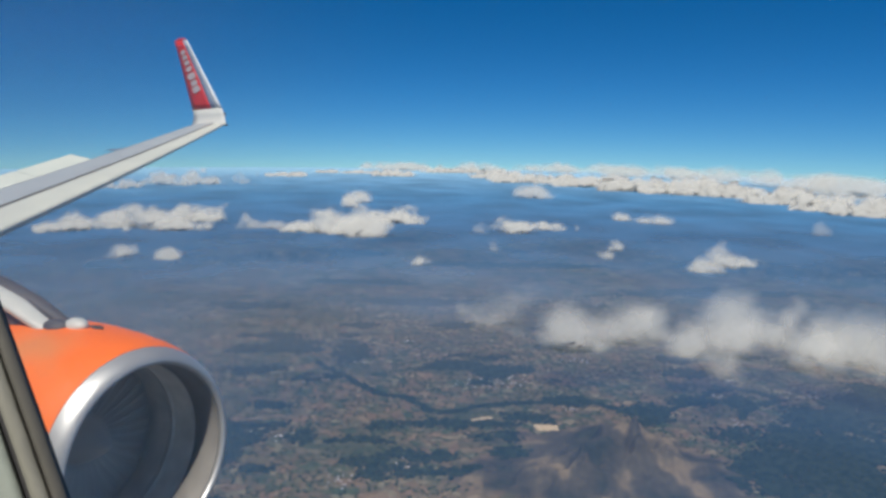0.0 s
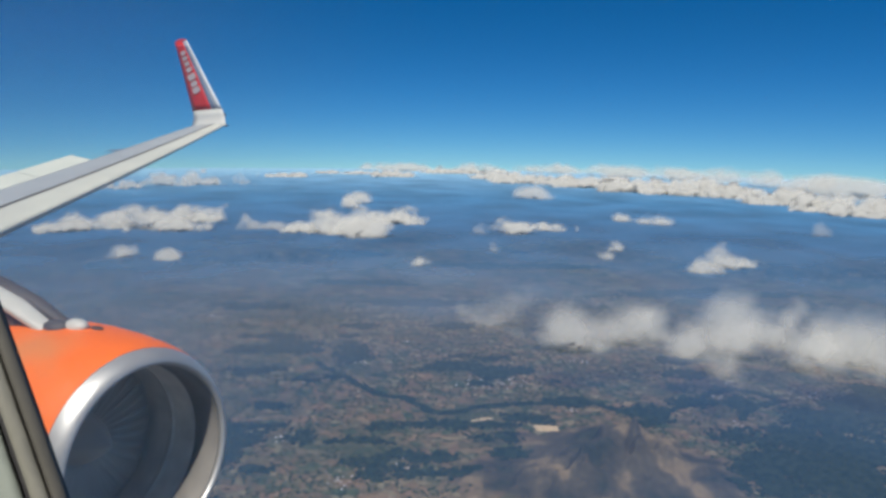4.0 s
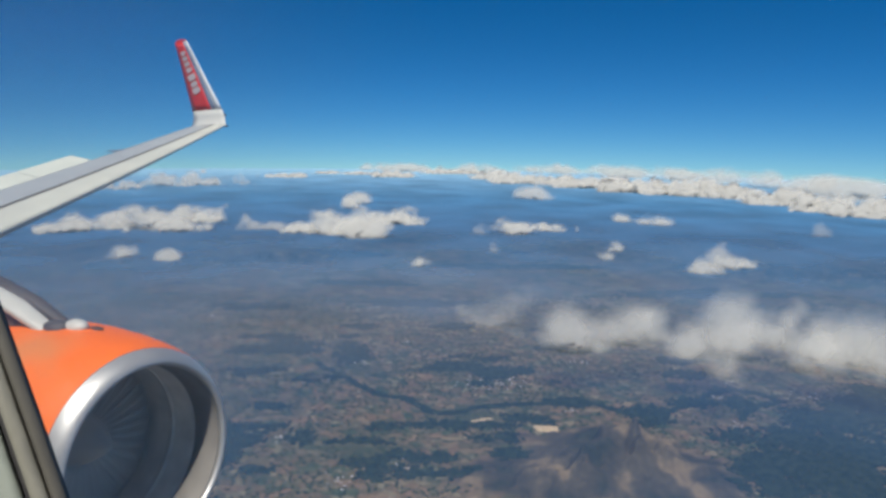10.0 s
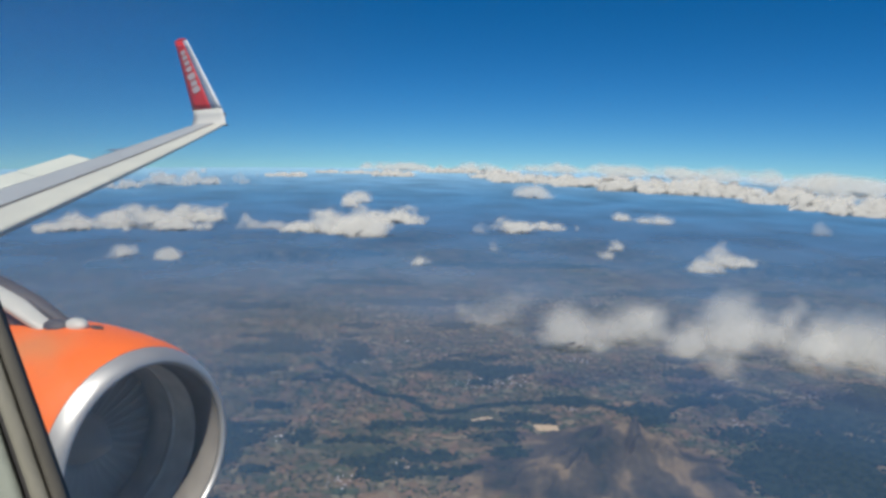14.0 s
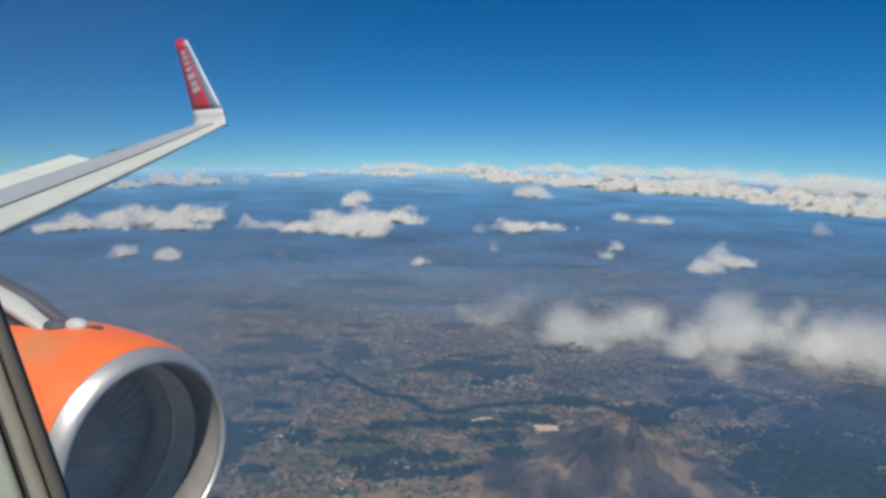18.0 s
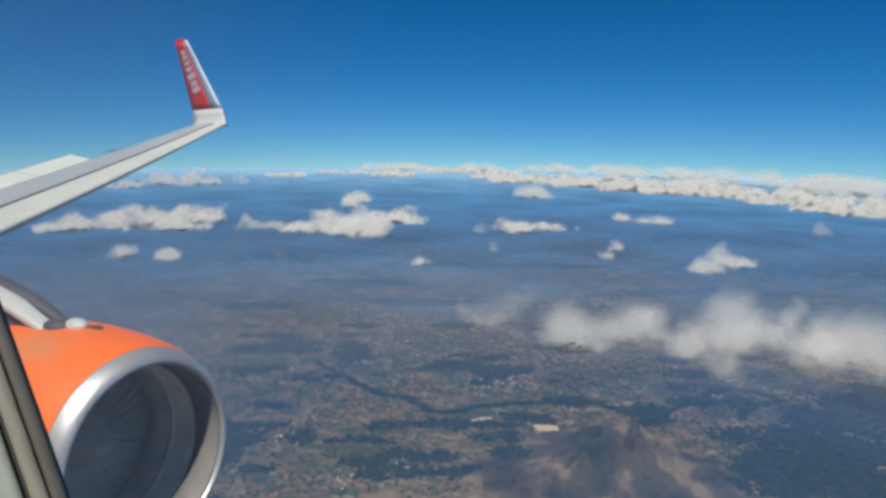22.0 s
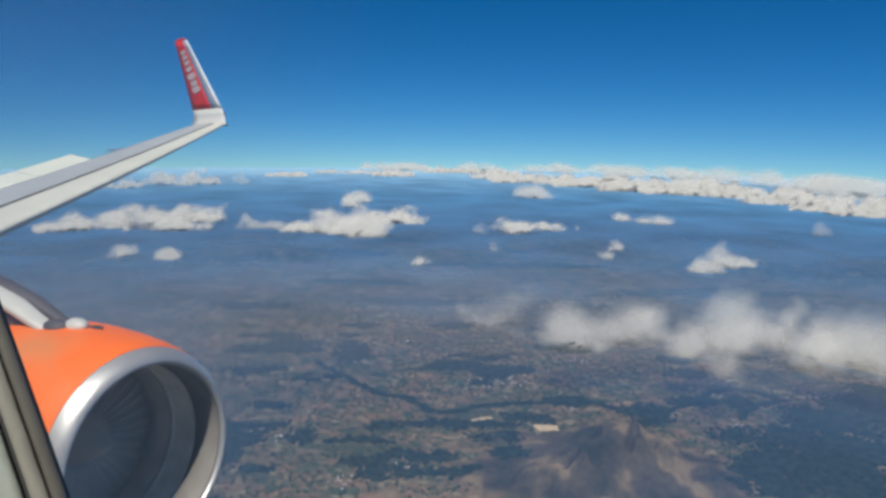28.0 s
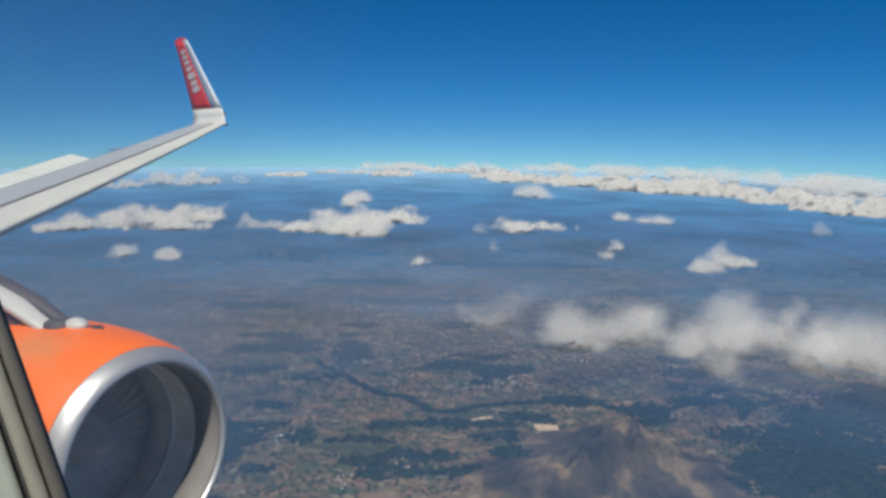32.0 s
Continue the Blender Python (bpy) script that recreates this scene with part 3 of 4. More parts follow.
def cloud(heaps, seed, thick=0.95, soft=0.55, torn=0.5, grain=0.6, label="white cumulus cloud with a grey flat base", thin=False):
    """A cloud of heaps, each x, y, width, height."""
    root = tagged(new("cloud"), label, "cloud", "clouds")
    root.location = (heaps[0][0], heaps[0][1], CLOUD_BASE - BEND * (heaps[0][0] ** 2 + heaps[0][1] ** 2))
    for k, (x, y, wide, tall) in enumerate(heaps):
        me, at = billow(x, y, wide, tall, seed, thick, soft, torn, grain, thin)
        made = part("billow", me, CLOUD, root)
        made.location = at - root.location
    return root


# scattered clouds over the plain
cloud([(-774, 1405, 166, 30), (-726, 1453, 171, 39), (-631, 1444, 158, 55), (-596, 1600, 157, 40), (-579, 1423, 146, 31), (-559, 1587, 93, 27)], 1, 0.75, 0.7, grain=0.7,
      label="long white cloud with a level grey base")
cloud([(-268, 1930, 68, 37), (-250, 2065, 86, 40), (-229, 1416, 113, 57), (-164, 1374, 121, 56), (-110, 1596, 141, 37), (-89, 1641, 83, 25), (-307, 1433, 96, 24)], 2,
      thick=0.8, soft=0.7, torn=0.4, label="heaped white cloud with a trailing arm")
cloud([(-442, 1519, 55, 24), (-385, 1488, 130, 18), (-320, 1460, 110, 22)], 3, 0.34, 0.8, label="small thin shred of cloud")
SMALL = [(-534, 1118, 61, 23), (-456, 1103, 41, 20), (-36, 1082, 37, 17), (451, 1723, 72, 23), (520, 1666, 92, 24), (309, 2337, 179, 45), (906, 2581, 140, 34)]
for k, row in enumerate(SMALL):
    cloud([row], 10 + k, 0.55, 0.8, 0.34, 0.9, label="small white fair-weather cloud")
cloud([(156, 1466, 96, 30), (238, 1520, 105, 18)], 20, 0.7, 0.7, label="small white cloud drawn out to a thin tail")
cloud([(287, 1171, 32, 18), (323, 1257, 40, 19)], 21, 0.42, 0.8, label="small ragged white cloud")
cloud([(420, 1064, 74, 24), (460, 1105, 66, 33), (504, 1119, 49, 16)], 22, 0.52, 0.8, label="white peaked cloud with thin ends")
for k, row in enumerate([(854, 1508, 67, 33), (29, 780, 36, 18), (83, 1466, 35, 22), (93, 1234, 23, 15)]):
    cloud([row], 30 + k, 0.16, 1.0, label="faint wisp of dissolving cloud")

# the bank along the horizon
BANK = [
    (-812, 3424, 227, 37), (-637, 3837, 187, 29), (-477, 3815, 190, 32), (-254, 3569, 237, 53), (13, 4043, 402, 54), (281, 3508, 247, 73), (406, 3171, 316, 74),
    (586, 2952, 319, 83), (761, 2739, 273, 91), (922, 2611, 261, 91), (1068, 2519, 231, 86), (1116, 2272, 208, 87), (1167, 2071, 207, 86), (1220, 1933, 194, 87), (1314, 1870, 203, 84),
]
FAR_BANK = [
    (-271, 4291, 497, 32), (191, 4296, 426, 38), (647, 4251, 492, 42), (1042, 4008, 398, 50), (1282, 3738, 372, 54), (1409, 3305, 329, 58), (1515, 2970, 296, 58), (1595, 2646, 308, 56),
]
for k, (x, y, w, h) in enumerate(BANK):
    g = np.random.default_rng(k)
    rows = [(x, y, w * 0.95, h * 0.56)] + [(x + g.uniform(-0.45, 0.45) * w, y + g.uniform(-0.3, 0.8) * h, w * g.uniform(0.25, 0.5), h * g.uniform(0.35, 0.72)) for _ in range(5)]
    cloud(rows, 40 + k, 0.85, 0.55, 0.5, 0.45, "bright white cloud in the long bank along the horizon")
for k, (x, y, w, h) in enumerate(FAR_BANK):
    cloud([(x, y, w * 1.1, h * 1.5)], 60 + k, 0.62, 0.7, 0.4, 1.2, "white cloud in the far bank along the horizon")
for k, row in enumerate([(-1124, 2660, 232, 51), (-968, 2786, 266, 53), (-1217, 2497, 249, 33)]):
    cloud([row], 70 + k, 0.5, 0.7, 0.6, 0.5, "thin broken cloud near the horizon")

# the low smoky cloud nearest to the aircraft
cloud([(82, 705, 80, 34), (50, 740, 70, 24), (150, 690, 90, 36)], 79, 0.10, 1.0, 0.7, 0.6, "thin grey shreds of dissolving cloud", thin=True)
cloud([(127, 642, 70, 40), (160, 655, 60, 40), (190, 671, 88, 48), (222, 696, 62, 40)], 80, 0.29, 0.95, 0.30, 0.5, "soft torn grey-white cloud with wispy ends", thin=True)
cloud([(243, 638, 56, 38), (277, 627, 76, 58), (257, 576, 50, 48), (337, 674, 47, 41), (356, 666, 40, 47)], 81, 0.35, 0.95, 0.30, 0.5, "soft heaped grey-white cloud with a hanging lobe", thin=True)
cloud([(339, 590, 64, 50), (370, 630, 70, 52), (388, 616, 74, 50), (411, 595, 78, 47), (479, 606, 74, 42)], 82, 0.33, 0.95, 0.30, 0.5, "soft grey-white cloud with wispy edges", thin=True)

# ---------- the aircraft ----------
airliner = tagged(new("airliner"), "airliner with grey wing, red winglet and orange engine", "aircraft")
airliner.matrix_world = AIR
TIP = 16.35


def lead(y):
    s = y - 1.98
    return Vector((-12.1529 - s * 0.5201, y, -0.9871 + s * 0.1023 + s * s * 0.0017))


def chord(y):
    if y < 6.4:
        return 3.79 + (6.4 - y) / 4.42 * 2.4
    return 3.79 + (1.403 - 3.79) * (y - 6.4) / (TIP - 6.4)


def aerofoil(y, x, side):
    """A point of the wing's skin: x of the chord, side +1 top, -1 underneath."""
    c, k = chord(y), (y - 6.4) / (TIP - 6.4)
    inc = radians(1.1417 + (-1.1675 - 1.1417) * k)
    t = 0.118 - 0.012 * max(0, k)
    yt = 5 * t * (0.2969 * math.sqrt(x) - 0.126 * x - 0.3516 * x * x + 0.2843 * x ** 3 - 0.1036 * x ** 4)
    h = c * (yt * (0.62 if side > 0 else -0.75) + 0.010 * math.sin(math.pi * x))
    return lead(y) + Vector((-c * x * math.cos(inc), 0, -c * x * math.sin(inc) + h))


def loft(rings, closed=True, caps=True):
    verts = [p for r in rings for p in r]
    n = len(rings[0])
    faces = []
    for i in range(len(rings) - 1):
        for j in range(n if closed else n - 1):
            a, b = i * n + j, i * n + (j + 1) % n
            faces.append((a, b, b + n, a + n))
    if caps and closed:
        faces += [tuple(range(n))[::-1], tuple(range(len(verts) - n, len(verts)))]
    return verts, faces


def stations(y0, y1, n):
    return [y0 + (y1 - y0) * i / (n - 1) for i in range(n)]


BOX_X = [0.262, 0.29, 0.33, 0.40, 0.52, 0.64, 0.76, 0.88, 1.0]
wing = part("wing", mesh_of("wing", *loft([[aerofoil(y, x, 1) for x in BOX_X] + [aerofoil(y, x, -1) for x in BOX_X[::-1]] for y in stations(1.9, TIP, 40)])), WING, airliner,
            "grey metal wing box with a dark seam behind the slats")
core_x = [0.03, 0.08, 0.16, 0.27]
core = [[aerofoil(y, x, 1) - Vector((0, 0, 0.018)) for x in core_x] + [aerofoil(y, x, -1) + Vector((0, 0, 0.02)) for x in core_x[::-1]] for y in stations(2.0, TIP - 0.01, 30)]
part("slat_gap", mesh_of("slat_gap", *loft(core)), DARK, wing, "dark gap behind the slats")
SLAT_X = [0.250, 0.20, 0.15, 0.11, 0.075, 0.045, 0.022, 0.008, 0.0]
for y0, y1 in ((2.3, 5.0), (6.5, 9.0), (9.0, 11.5), (11.5, 14.0), (14.0, 16.2)):
    rings = []
    for y in stations(y0, y1, 12):
        out = [aerofoil(y, x, 1) + Vector((0, 0, 0.012)) for x in SLAT_X] + [aerofoil(y, x, -1) for x in (0.008, 0.022, 0.05, 0.075)]
        rings.append(out + [aerofoil(y, 0.08, 0.2), aerofoil(y, 0.22, 1) - Vector((0, 0, 0.02))])
    part("slat", mesh_of("slat", *loft(rings, True, False)), SLAT, wing, "pale grey leading-edge slat")
# raised dark strip that imitates the shade line cast by the slat step
seam = [[aerofoil(y, x, 1) + Vector((0, 0, h)) for x, h in ((0.236, 0.014), (0.243, 0.020), (0.268, 0.020), (0.275, 0.008), (0.268, -0.01), (0.243, -0.01))] for y in stations(2.1, TIP - 0.25, 30)]
part("slat_shade_strip", mesh_of("slat_shade_strip", *loft(seam)), SEAL_AND_SHADE, wing, "dark strip standing in for the slat step's shade")
for y0, y1 in ((6.6, 10.55), (10.58, 12.17)):
    rings = []
    for y in stations(y0, y1, 8):
        a = aerofoil(y, 0.985, 1) + Vector((0, 0, -0.01))
        cf = 0.72 + (12.17 - y) * 0.05
        rings.append([a + Vector((-cf * s, 0, 0.14 * s + h * (1 - s * 0.9)))
                      for s, h in ((0, 0.012), (0.5, 0.014), (1, 0.008), (1, -0.02), (0, -0.05))])
    part("flap", mesh_of("flap", *loft(rings), False), FLAP, wing, "trailing-edge flap, its sunlit paleness put into the paint")
for y in (9.4, 13.1):
    a = aerofoil(y, 0.99, 1)
    w = [[a + Vector((-s, r * math.cos(t), 0.02 + r * math.sin(t))) for t in np.linspace(0, 2 * np.pi, 8, endpoint=False)] for s, r in ((-0.35, 0.008), (-0.2, 0.022), (0.1, 0.026), (0.4, 0.008))]
    part("track_fairing", mesh_of("track_fairing", *loft(w)), SHADE_AND_FAIRING, wing, "small dark fairing on the trailing edge")

# winglet: forward edge offsets from the wing tip, and chord
BLEND = [(0.0, 0.0, 0.0, 1.40, 0), (-0.10, 0.14, 0.03, 1.37, 25), (-0.22, 0.25, 0.12, 1.31, 50), (-0.29, 0.32, 0.27, 1.25, 72), (-0.39, 0.345, 0.47, 1.18, 84)]
TOP = (-1.49, 0.41, 2.49, 0.50, 88)


def winglet_ring(row, xs, lift=0.0, thick=0.09):
    dx, dy, dz, c, cant = row
    base = lead(TIP) + Vector((dx, dy, dz))
    nrm_ = Vector((0, -math.sin(radians(cant)), math.cos(radians(cant))))
    up = [base + Vector((-c * x, 0, 0)) + nrm_ * (c * thick * (math.sqrt(x) * 1.3 * (1 - x) + 0.02) + lift) for x in xs]
    dn = [base + Vector((-c * x, 0, 0)) - nrm_ * (c * thick * (math.sqrt(x) * 1.1 * (1 - x) + 0.02) + lift) for x in xs]
    return up + dn[::-1]


def between(a, b, s):
    return tuple(p + (q - p) * s for p, q in zip(a, b))


ALL_X = [0.0, 0.02, 0.06, 0.12, 0.22, 0.36, 0.55, 0.78, 1.0]
part("winglet_root", mesh_of("winglet_root", *loft([winglet_ring(r, ALL_X) for r in BLEND])), WHITE, airliner, "white curved joint of the winglet")
BLADE_ROWS = [between(BLEND[-1], TOP, s) for s in np.linspace(0, 1, 12)]
cap_rows = [between(BLEND[-1], TOP, 1.0), (TOP[0] - 0.06, TOP[1] + 0.003, TOP[2] + 0.05, 0.34, 88), (TOP[0] - 0.14, TOP[1] + 0.004, TOP[2] + 0.07, 0.20, 88)]
winglet = part("winglet", mesh_of("winglet", *loft([winglet_ring(r, [0.30, 0.42, 0.6, 0.8, 1.0]) for r in BLADE_ROWS])), RED, airliner, "upright red winglet with pale lettering")
# shade behind the leading edge, put into the colour of a blue-grey strip
part("winglet_shade_strip", mesh_of("winglet_shade_strip", *loft([winglet_ring(r, [0.15, 0.20, 0.25, 0.30]) for r in BLADE_ROWS])), SHADE_AND_FAIRING, winglet, "blue-grey strip of painted shade behind the leading edge")
part("leading_edge", mesh_of("leading_edge", *loft([winglet_ring(r, [0.0, 0.02, 0.06, 0.15], 0.003) for r in BLADE_ROWS])), EDGE, winglet, "bright bare-metal leading edge")
part("winglet_tip", mesh_of("winglet_tip", *loft([winglet_ring(r, ALL_X) for r in cap_rows])), RED, winglet)
for off_ in ((0.03, 0.02, -0.02), (-0.28, 0.33, 0.30)):
    v1, t1 = blobs([lead(TIP) + Vector(off_)], [(0.07, 0.035, 0.03)], ICO2)
    part("tip_light", mesh_np("tip_light", v1, t1), DARK, airliner, "small dark light at the wing tip")
# brand name on the inner face as plain pale bars
for k, (s, size) in enumerate(((0.83, 0.15), (0.755, 0.155), (0.675, 0.16), (0.59, 0.17), (0.485, 0.24), (0.385, 0.20), (0.295, 0.23))):
    row = between(BLEND[-1], TOP, s)
    c = row[3]
    mid = lead(TIP) + Vector((row[0] - c * 0.57, row[1], row[2])) + Vector((0, -c * 0.09 * 0.42 - 0.012, 0))
    ring = []
    for d in (0.0, -0.010):
        pts = []
        for t in np.linspace(0, 2 * np.pi, 20, endpoint=False):
            u = np.sign(math.cos(t)) * abs(math.cos(t)) ** 0.4 * size * 0.62
            w = np.sign(math.sin(t)) * abs(math.sin(t)) ** 0.4 * size * 0.34
            pts.append(mid + Vector((u - w * 0.5, d, w + u * 0.35)))
        ring.append(pts)
    part("bar", mesh_of("bar", *loft(ring), False), LETTER, winglet, "pale painted bar")

# engine: axis along x
EX, EY, EZ = -10.600, 5.76, -2.2958


def turned(name, profile, mat, parent, label="", n=72, closed=True):
    """A body of revolution about the engine's axis; profile of (aft, radius)."""
    rings = [[Vector((EX - s, EY + r * math.cos(a), EZ + r * math.sin(a))) for a in np.linspace(0, 2 * np.pi, n, endpoint=False)] for s, r in profile]
    if closed:
        rings.append(rings[0])
    return part(name, mesh_of(name, *loft(rings, True, False)), mat, parent, label)


cowl = turned("engine_cowl", [(0.165, 1.061), (0.26, 1.092), (0.42, 1.130), (0.7, 1.172), (1.1, 1.21), (1.6, 1.22), (2.2, 1.18), (2.9, 1.06), (3.3, 0.96), (3.3, 0.93), (2.4, 0.98), (1.2, 0.99), (0.165, 1.0)], ORANGE, airliner,
              "glossy orange engine cowling")
turned("inlet_lip", [(0.16, 1.058), (0.12, 1.041), (0.08, 1.020), (0.045, 0.995), (0.02, 0.970), (0.005, 0.946), (0.0, 0.9324), (0.008, 0.916), (0.03, 0.902), (0.06, 0.895),
                     (0.06, 0.93), (0.16, 1.0)], LIP, cowl, "polished bare-metal inlet lip")
turned("inlet_throat", [(0.062, 0.894), (0.15, 0.884), (0.40, 0.876), (0.40, 0.93), (0.062, 0.925)], THROAT, cowl, "dark brown-grey inlet throat")
turned("inlet_duct", [(0.402, 0.876), (0.7, 0.876), (1.5, 0.88), (1.5, 0.93), (0.402, 0.93)], DUCT, cowl, "dark grey inlet duct")
turned("duct_band", [(0.72, 0.878), (0.80, 0.878), (0.80, 0.872), (0.72, 0.872)], DUCT, cowl)
turned("spinner", [(0.62, 0.001), (0.66, 0.04), (0.80, 0.13), (1.0, 0.23), (1.2, 0.29), (1.3, 0.30), (1.3, 0.001)], BLADE, cowl, "dark cone at the fan's hub")
turned("fan_backing", [(1.15, 0.001), (1.15, 0.88), (1.36, 0.88), (1.36, 0.001)], BLADE, cowl)
bv, bf = [], []
rows = []
for r in np.linspace(0.28, 0.865, 7):
    tw = radians(25 + 38 * (r - 0.28) / 0.585)
    cb = 0.15 + 0.10 * (r - 0.28)
    rows.append([Vector((-s * cb * math.cos(tw), s * cb * math.sin(tw) + h, r)) for s, h in ((-1, 0), (0, 0.007), (1, 0), (0, -0.007))])
blade_mesh = mesh_of("fan_blade", *loft(rows))
for k in range(36):
    b = part("fan_blade", blade_mesh, BLADE, cowl)
    b.matrix_local = pose(EX - 1.22, EY, EZ, k * 10, 0, 0)

# pylon from the cowling up to the wing
PYLON = ((-11.78, -1.14, 0.04), (-11.95, -1.03, 0.09), (-12.4, -0.82, 0.12), (-13.0, -0.64, 0.13), (-13.7, -0.50, 0.14), (-14.6, -0.42, 0.15), (-15.6, -0.48, 0.14))


def pylon_part(name, mat, label, side, top, bottom, fat):
    rows = []
    for x, zt, w in PYLON:
        zhi, zlo = zt + top, max(zt - bottom, -1.35) if bottom < 0.3 else -1.3 + (zt - bottom) * 0.0
        zm, zr = (zlo + zhi) / 2, max(0.02, (zhi - zlo) / 2)
        rows.append([Vector((x, EY + side + w * fat * np.sign(math.cos(a)) * abs(math.cos(a)) ** 0.7, zm + zr * np.sign(math.sin(a)) * abs(math.sin(a)) ** 0.8))
                     for a in np.linspace(0, 2 * np.pi, 24, endpoint=False)])
    part(name, mesh_of(name, *loft(rows)), mat, airliner, label)


pylon_part("pylon", WHITE, "white engine pylon under the wing", 0.0, -0.015, 0.14, 1.0)
# lower pylon coloured dark to imitate the shadow between it and the cowling
pylon_part("pylon_base", PYLON_DARK, "lower part of the pylon, shadow put into its dark colour", 0.02, -0.10, 0.9, 0.75)
pylon_part("pylon_fairing", PYLON_DARK, "dark grey fairing along the pylon", 0.20, -0.02, 0.25, 0.8)


def dome(name, at, sizes, mat, label):
    v1, t1 = blobs([at], [sizes], ICO3)
    part(name, mesh_np(name, v1, t1), mat, cowl, label)


dome("pylon_nose", (-11.86, 5.80, -1.10), (0.17, 0.11, 0.09), PYLON_DARK, "dark rounded nose of the pylon")
dome("vent_cover", (-11.67, 5.90, -1.095), (0.15, 0.10, 0.08), WHITE, "small white dome on the cowling")
dome("vent_slot", (-11.50, 5.99, -1.128), (0.12, 0.05, 0.018), DARK, "dark vent slot in the cowling")

# fuselage with the window the camera looks out of
na, xs = 72, [0.0, -0.15, -0.5, -1.1, -2.0, -3.2, -4.4] + [-4.6 - 0.08 * i for i in range(14)] + [-6.2, -8, -10, -12, -14, -17, -20, -24, -28, -31, -34, -36, -37.4]
rr = [0.02, 0.45, 0.85, 1.25, 1.6, 1.87, 1.98] + [1.98] * 14 + [1.98] * 8 + [1.9, 1.6, 1.15, 0.7, 0.25]
rings = [[Vector((x, r * math.cos(a), r * 1.03 * math.sin(a) + (0.6 * (1 - r / 1.98) if x < -25 else 0))) for a in [2 * np.pi * i / na for i in range(na)]] for x, r in zip(xs, rr)]
fv, ff = loft(rings)
keep = []
for f in ff:
    c = sum((fv[i] for i in f), Vector()) / len(f)
    cabin_window = -30 < c.x < -5.9 and 0.3 < c.z < 0.95 and abs(c.y) > 1
    if not (-5.45 < c.x < -4.5 and 0.35 < c.z < 1.25) and not cabin_window:
        keep.append(f)
part("fuselage", mesh_of("fuselage", fv, keep), WHITE, airliner, "white fuselage tube with an open cabin window")


# cabin window frame close to the eye: four bands side by side
def band(name, o0, o1, proud, mat, label):
    """A bar beside the view, from offset o0 to o1 across its run, with rounded long edges."""
    d, f = 0.07, 1203.0
    along, across = Vector((0.342, -0.94, 0)), Vector((-0.94, -0.342, 0))
    start = Vector((-796 / f, -104 / f, 0)) * d
    rings = []
    for s in stations(-0.012, 0.045, 14):
        bow = 0.0003 * (s / 0.03) ** 2
        prof = [(o0, 0.0012), (o0, 0.0006), (o0 + 0.0004, 0.0), (o1 - 0.0004, 0.0), (o1, 0.0006), (o1, 0.0012)]
        rings.append([SEAT @ (start + along * s + across * (o + bow) + Vector((0, 0, -d + proud - h))) for o, h in prof])
    part(name, mesh_of(name, *loft(rings)), mat, window_frame, label)


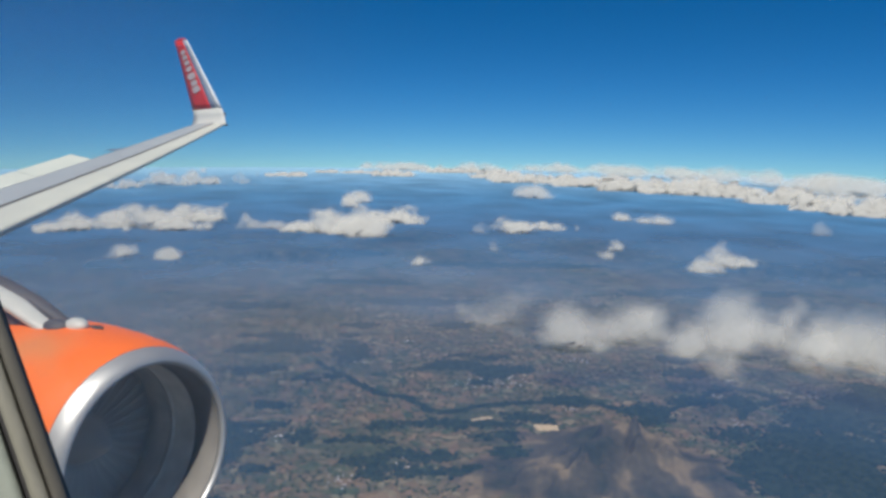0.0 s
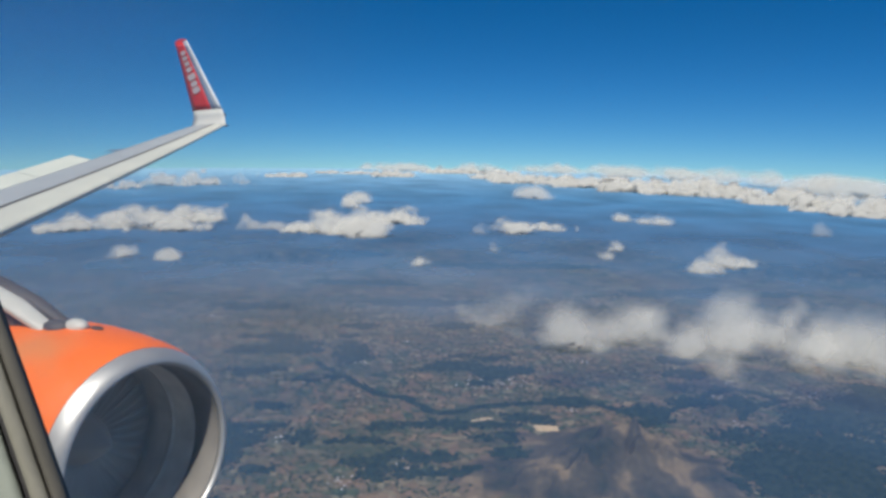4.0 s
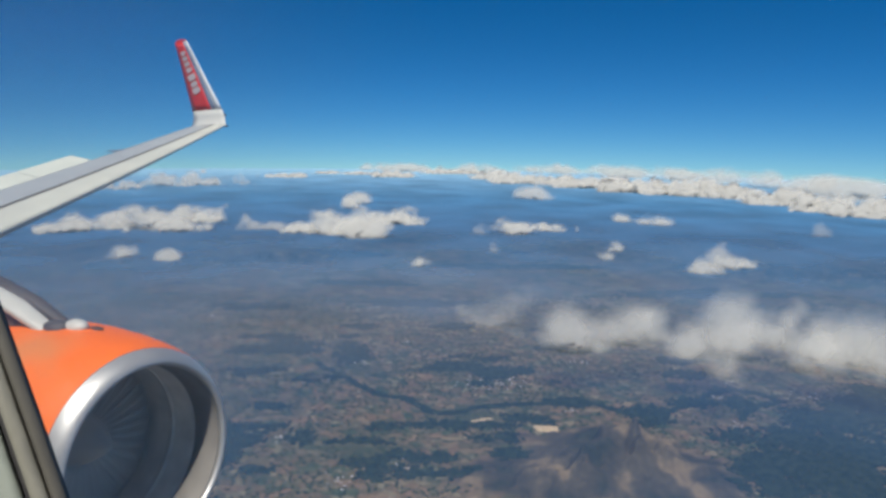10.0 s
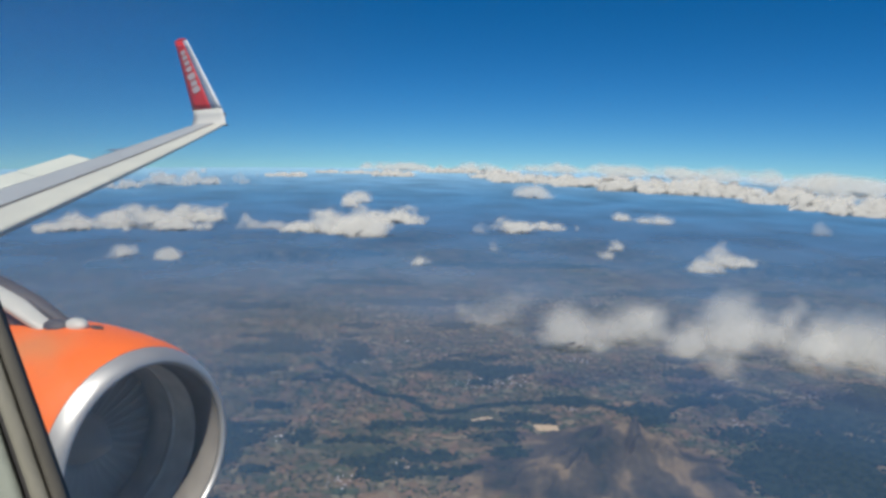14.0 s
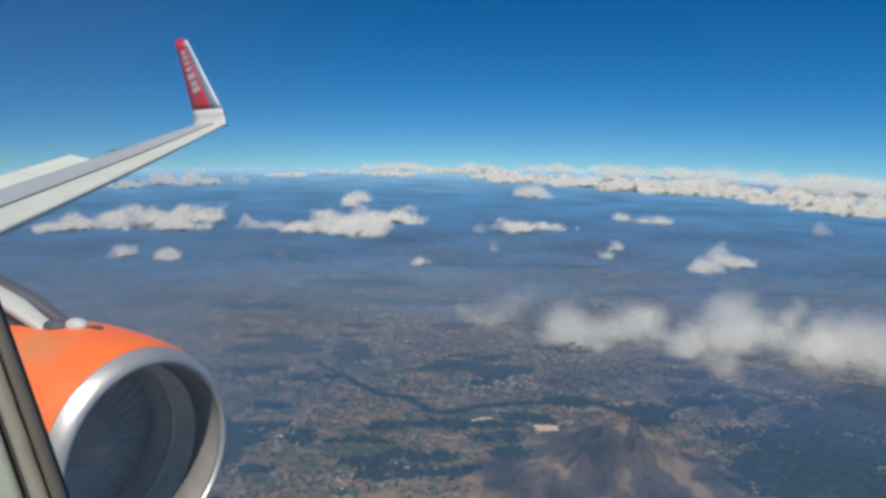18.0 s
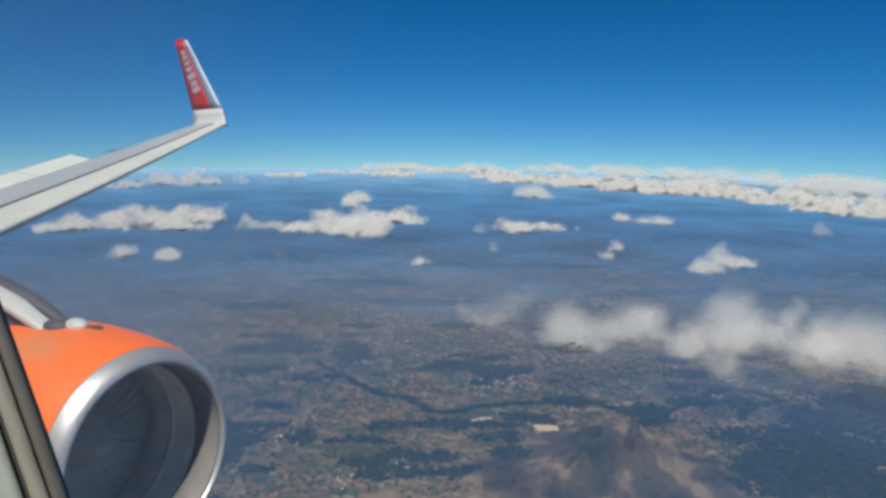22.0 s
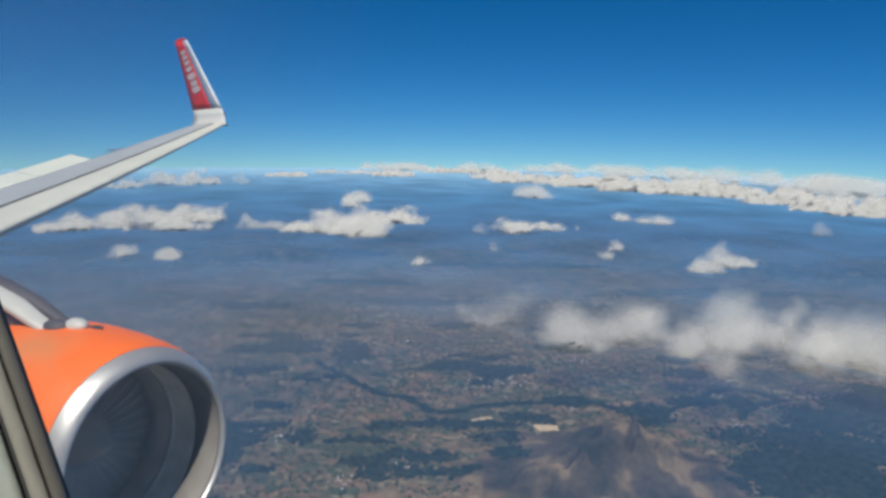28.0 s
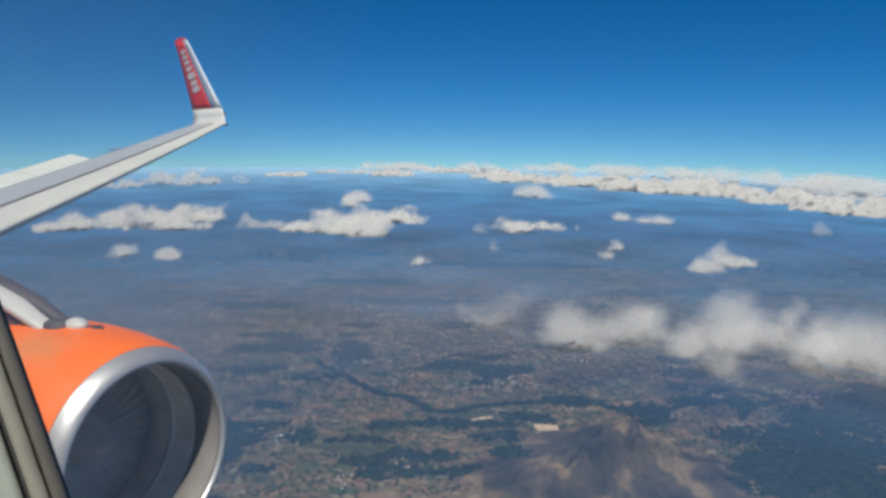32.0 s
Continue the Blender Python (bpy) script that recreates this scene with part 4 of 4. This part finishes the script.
def pane_material():
    """Scuffed acrylic: clear, a thin uneven dusty film and painted milky glare."""
    m, n, l, b = material("scuffed_acrylic_pane")
    n.remove(b)
    co, t1, t2, film = n.new("ShaderNodeTexCoord"), n.new("ShaderNodeTexNoise"), n.new("ShaderNodeTexNoise"), n.new("ShaderNodeMapRange")
    t1.inputs["Scale"].default_value, t2.inputs["Scale"].default_value = 16.0, 900.0
    l.new(co.outputs["Object"], t1.inputs["Vector"])
    l.new(co.outputs["Object"], t2.inputs["Vector"])
    film.inputs["From Min"].default_value, film.inputs["From Max"].default_value = 0.35, 0.7
    film.inputs["To Min"].default_value, film.inputs["To Max"].default_value = 0.005, 0.03
    l.new(t1.outputs["Fac"], film.inputs["Value"])
    speck = n.new("ShaderNodeMapRange")
    speck.inputs["From Min"].default_value, speck.inputs["From Max"].default_value, speck.inputs["To Max"].default_value = 0.78, 0.84, 0.25
    l.new(t2.outputs["Fac"], speck.inputs["Value"])
    # milky window glare painted on the pane, stronger towards negative x
    side, grime_or_glare, more = n.new("ShaderNodeSeparateXYZ"), n.new("ShaderNodeMapRange"), n.new("ShaderNodeMath")
    l.new(co.outputs["Object"], side.inputs[0])
    l.new(side.outputs["X"], grime_or_glare.inputs["Value"])
    grime_or_glare.interpolation_type = 'SMOOTHSTEP'
    grime_or_glare.inputs["From Min"].default_value, grime_or_glare.inputs["From Max"].default_value = -0.052, 0.0
    grime_or_glare.inputs["To Min"].default_value, grime_or_glare.inputs["To Max"].default_value = 0.23, 0.0
    more.operation = 'ADD'
    l.new(film.outputs[0], more.inputs[0])
    l.new(grime_or_glare.outputs[0], more.inputs[1])
    both = n.new("ShaderNodeMath")
    both.operation, both.use_clamp = 'ADD', True
    l.new(more.outputs[0], both.inputs[0])
    l.new(speck.outputs[0], both.inputs[1])
    clear, dust_and_glare, a = n.new("ShaderNodeBsdfTransparent"), n.new("ShaderNodeBsdfTranslucent"), n.new("ShaderNodeMixShader")
    dust_and_glare.inputs[0].default_value = (0.86, 0.84, 0.82, 1)
    l.new(both.outputs[0], a.inputs[0])
    l.new(clear.outputs[0], a.inputs[1])
    l.new(dust_and_glare.outputs[0], a.inputs[2])
    l.new(a.outputs[0], n["Material Output"].inputs[0])
    return m


# unseen emitter added inside the fuselage to brighten the window frame
FILL_GLOW, ln_, ll_, lb_ = material("fill_glow")
lb_.inputs["Base Color"].default_value = (0.8, 0.8, 0.75, 1)
lb_.inputs["Emission Color"].default_value = (1.0, 0.97, 0.86, 1)
lb_.inputs["Emission Strength"].default_value = 2.9
strip = [[Vector((x, y, z)) for y, z in ((-0.25, 1.28), (-0.18, 1.34), (0.18, 1.34), (0.25, 1.28), (0.15, 1.25), (-0.15, 1.25))] for x in (-2.5, -8.0)]
part("fill_strip", mesh_of("fill_strip", *loft(strip), False), FILL_GLOW, airliner, "unseen glowing strip added to light the window frame")
window_frame = new("window_frame")
window_frame.parent = airliner
band("seal", 0.0, 0.0013, 0.0, SEAL_AND_SHADE, "dark rubber window seal")
band("inner_rim", 0.00135, 0.0029, 0.0006, BEZEL, "beige-grey inner window rim")
band("groove", 0.0004, 0.0190, -0.0009, DARK, "dark groove in the window rim")
band("surround", 0.00375, 0.0200, 0.0008, BEZEL_PALE, "pale grey cabin window surround")

# the pane itself, just outside the rim
ring = [(0.058 * np.sign(math.cos(t)) * abs(math.cos(t)) ** 0.5, 0.042 * np.sign(math.sin(t)) * abs(math.sin(t)) ** 0.5) for t in np.linspace(0, 2 * np.pi, 40, endpoint=False)]
sides = loft([[Vector((u, v, -d)) for u, v in ring] for d in (0.0735, 0.0745)], True, False)
pane = part("pane", mesh_of("pane", sides[0], sides[1] + [tuple(range(40, 80))], False), pane_material(), window_frame, "scuffed clear acrylic window pane")
pane.matrix_local = SEAT
pane.visible_shadow = False

# ---------- nearest fields, one by one ----------
for k in range(300):
    part("field", field_mesh(k, k + 1), FIELD_ONE, ground)
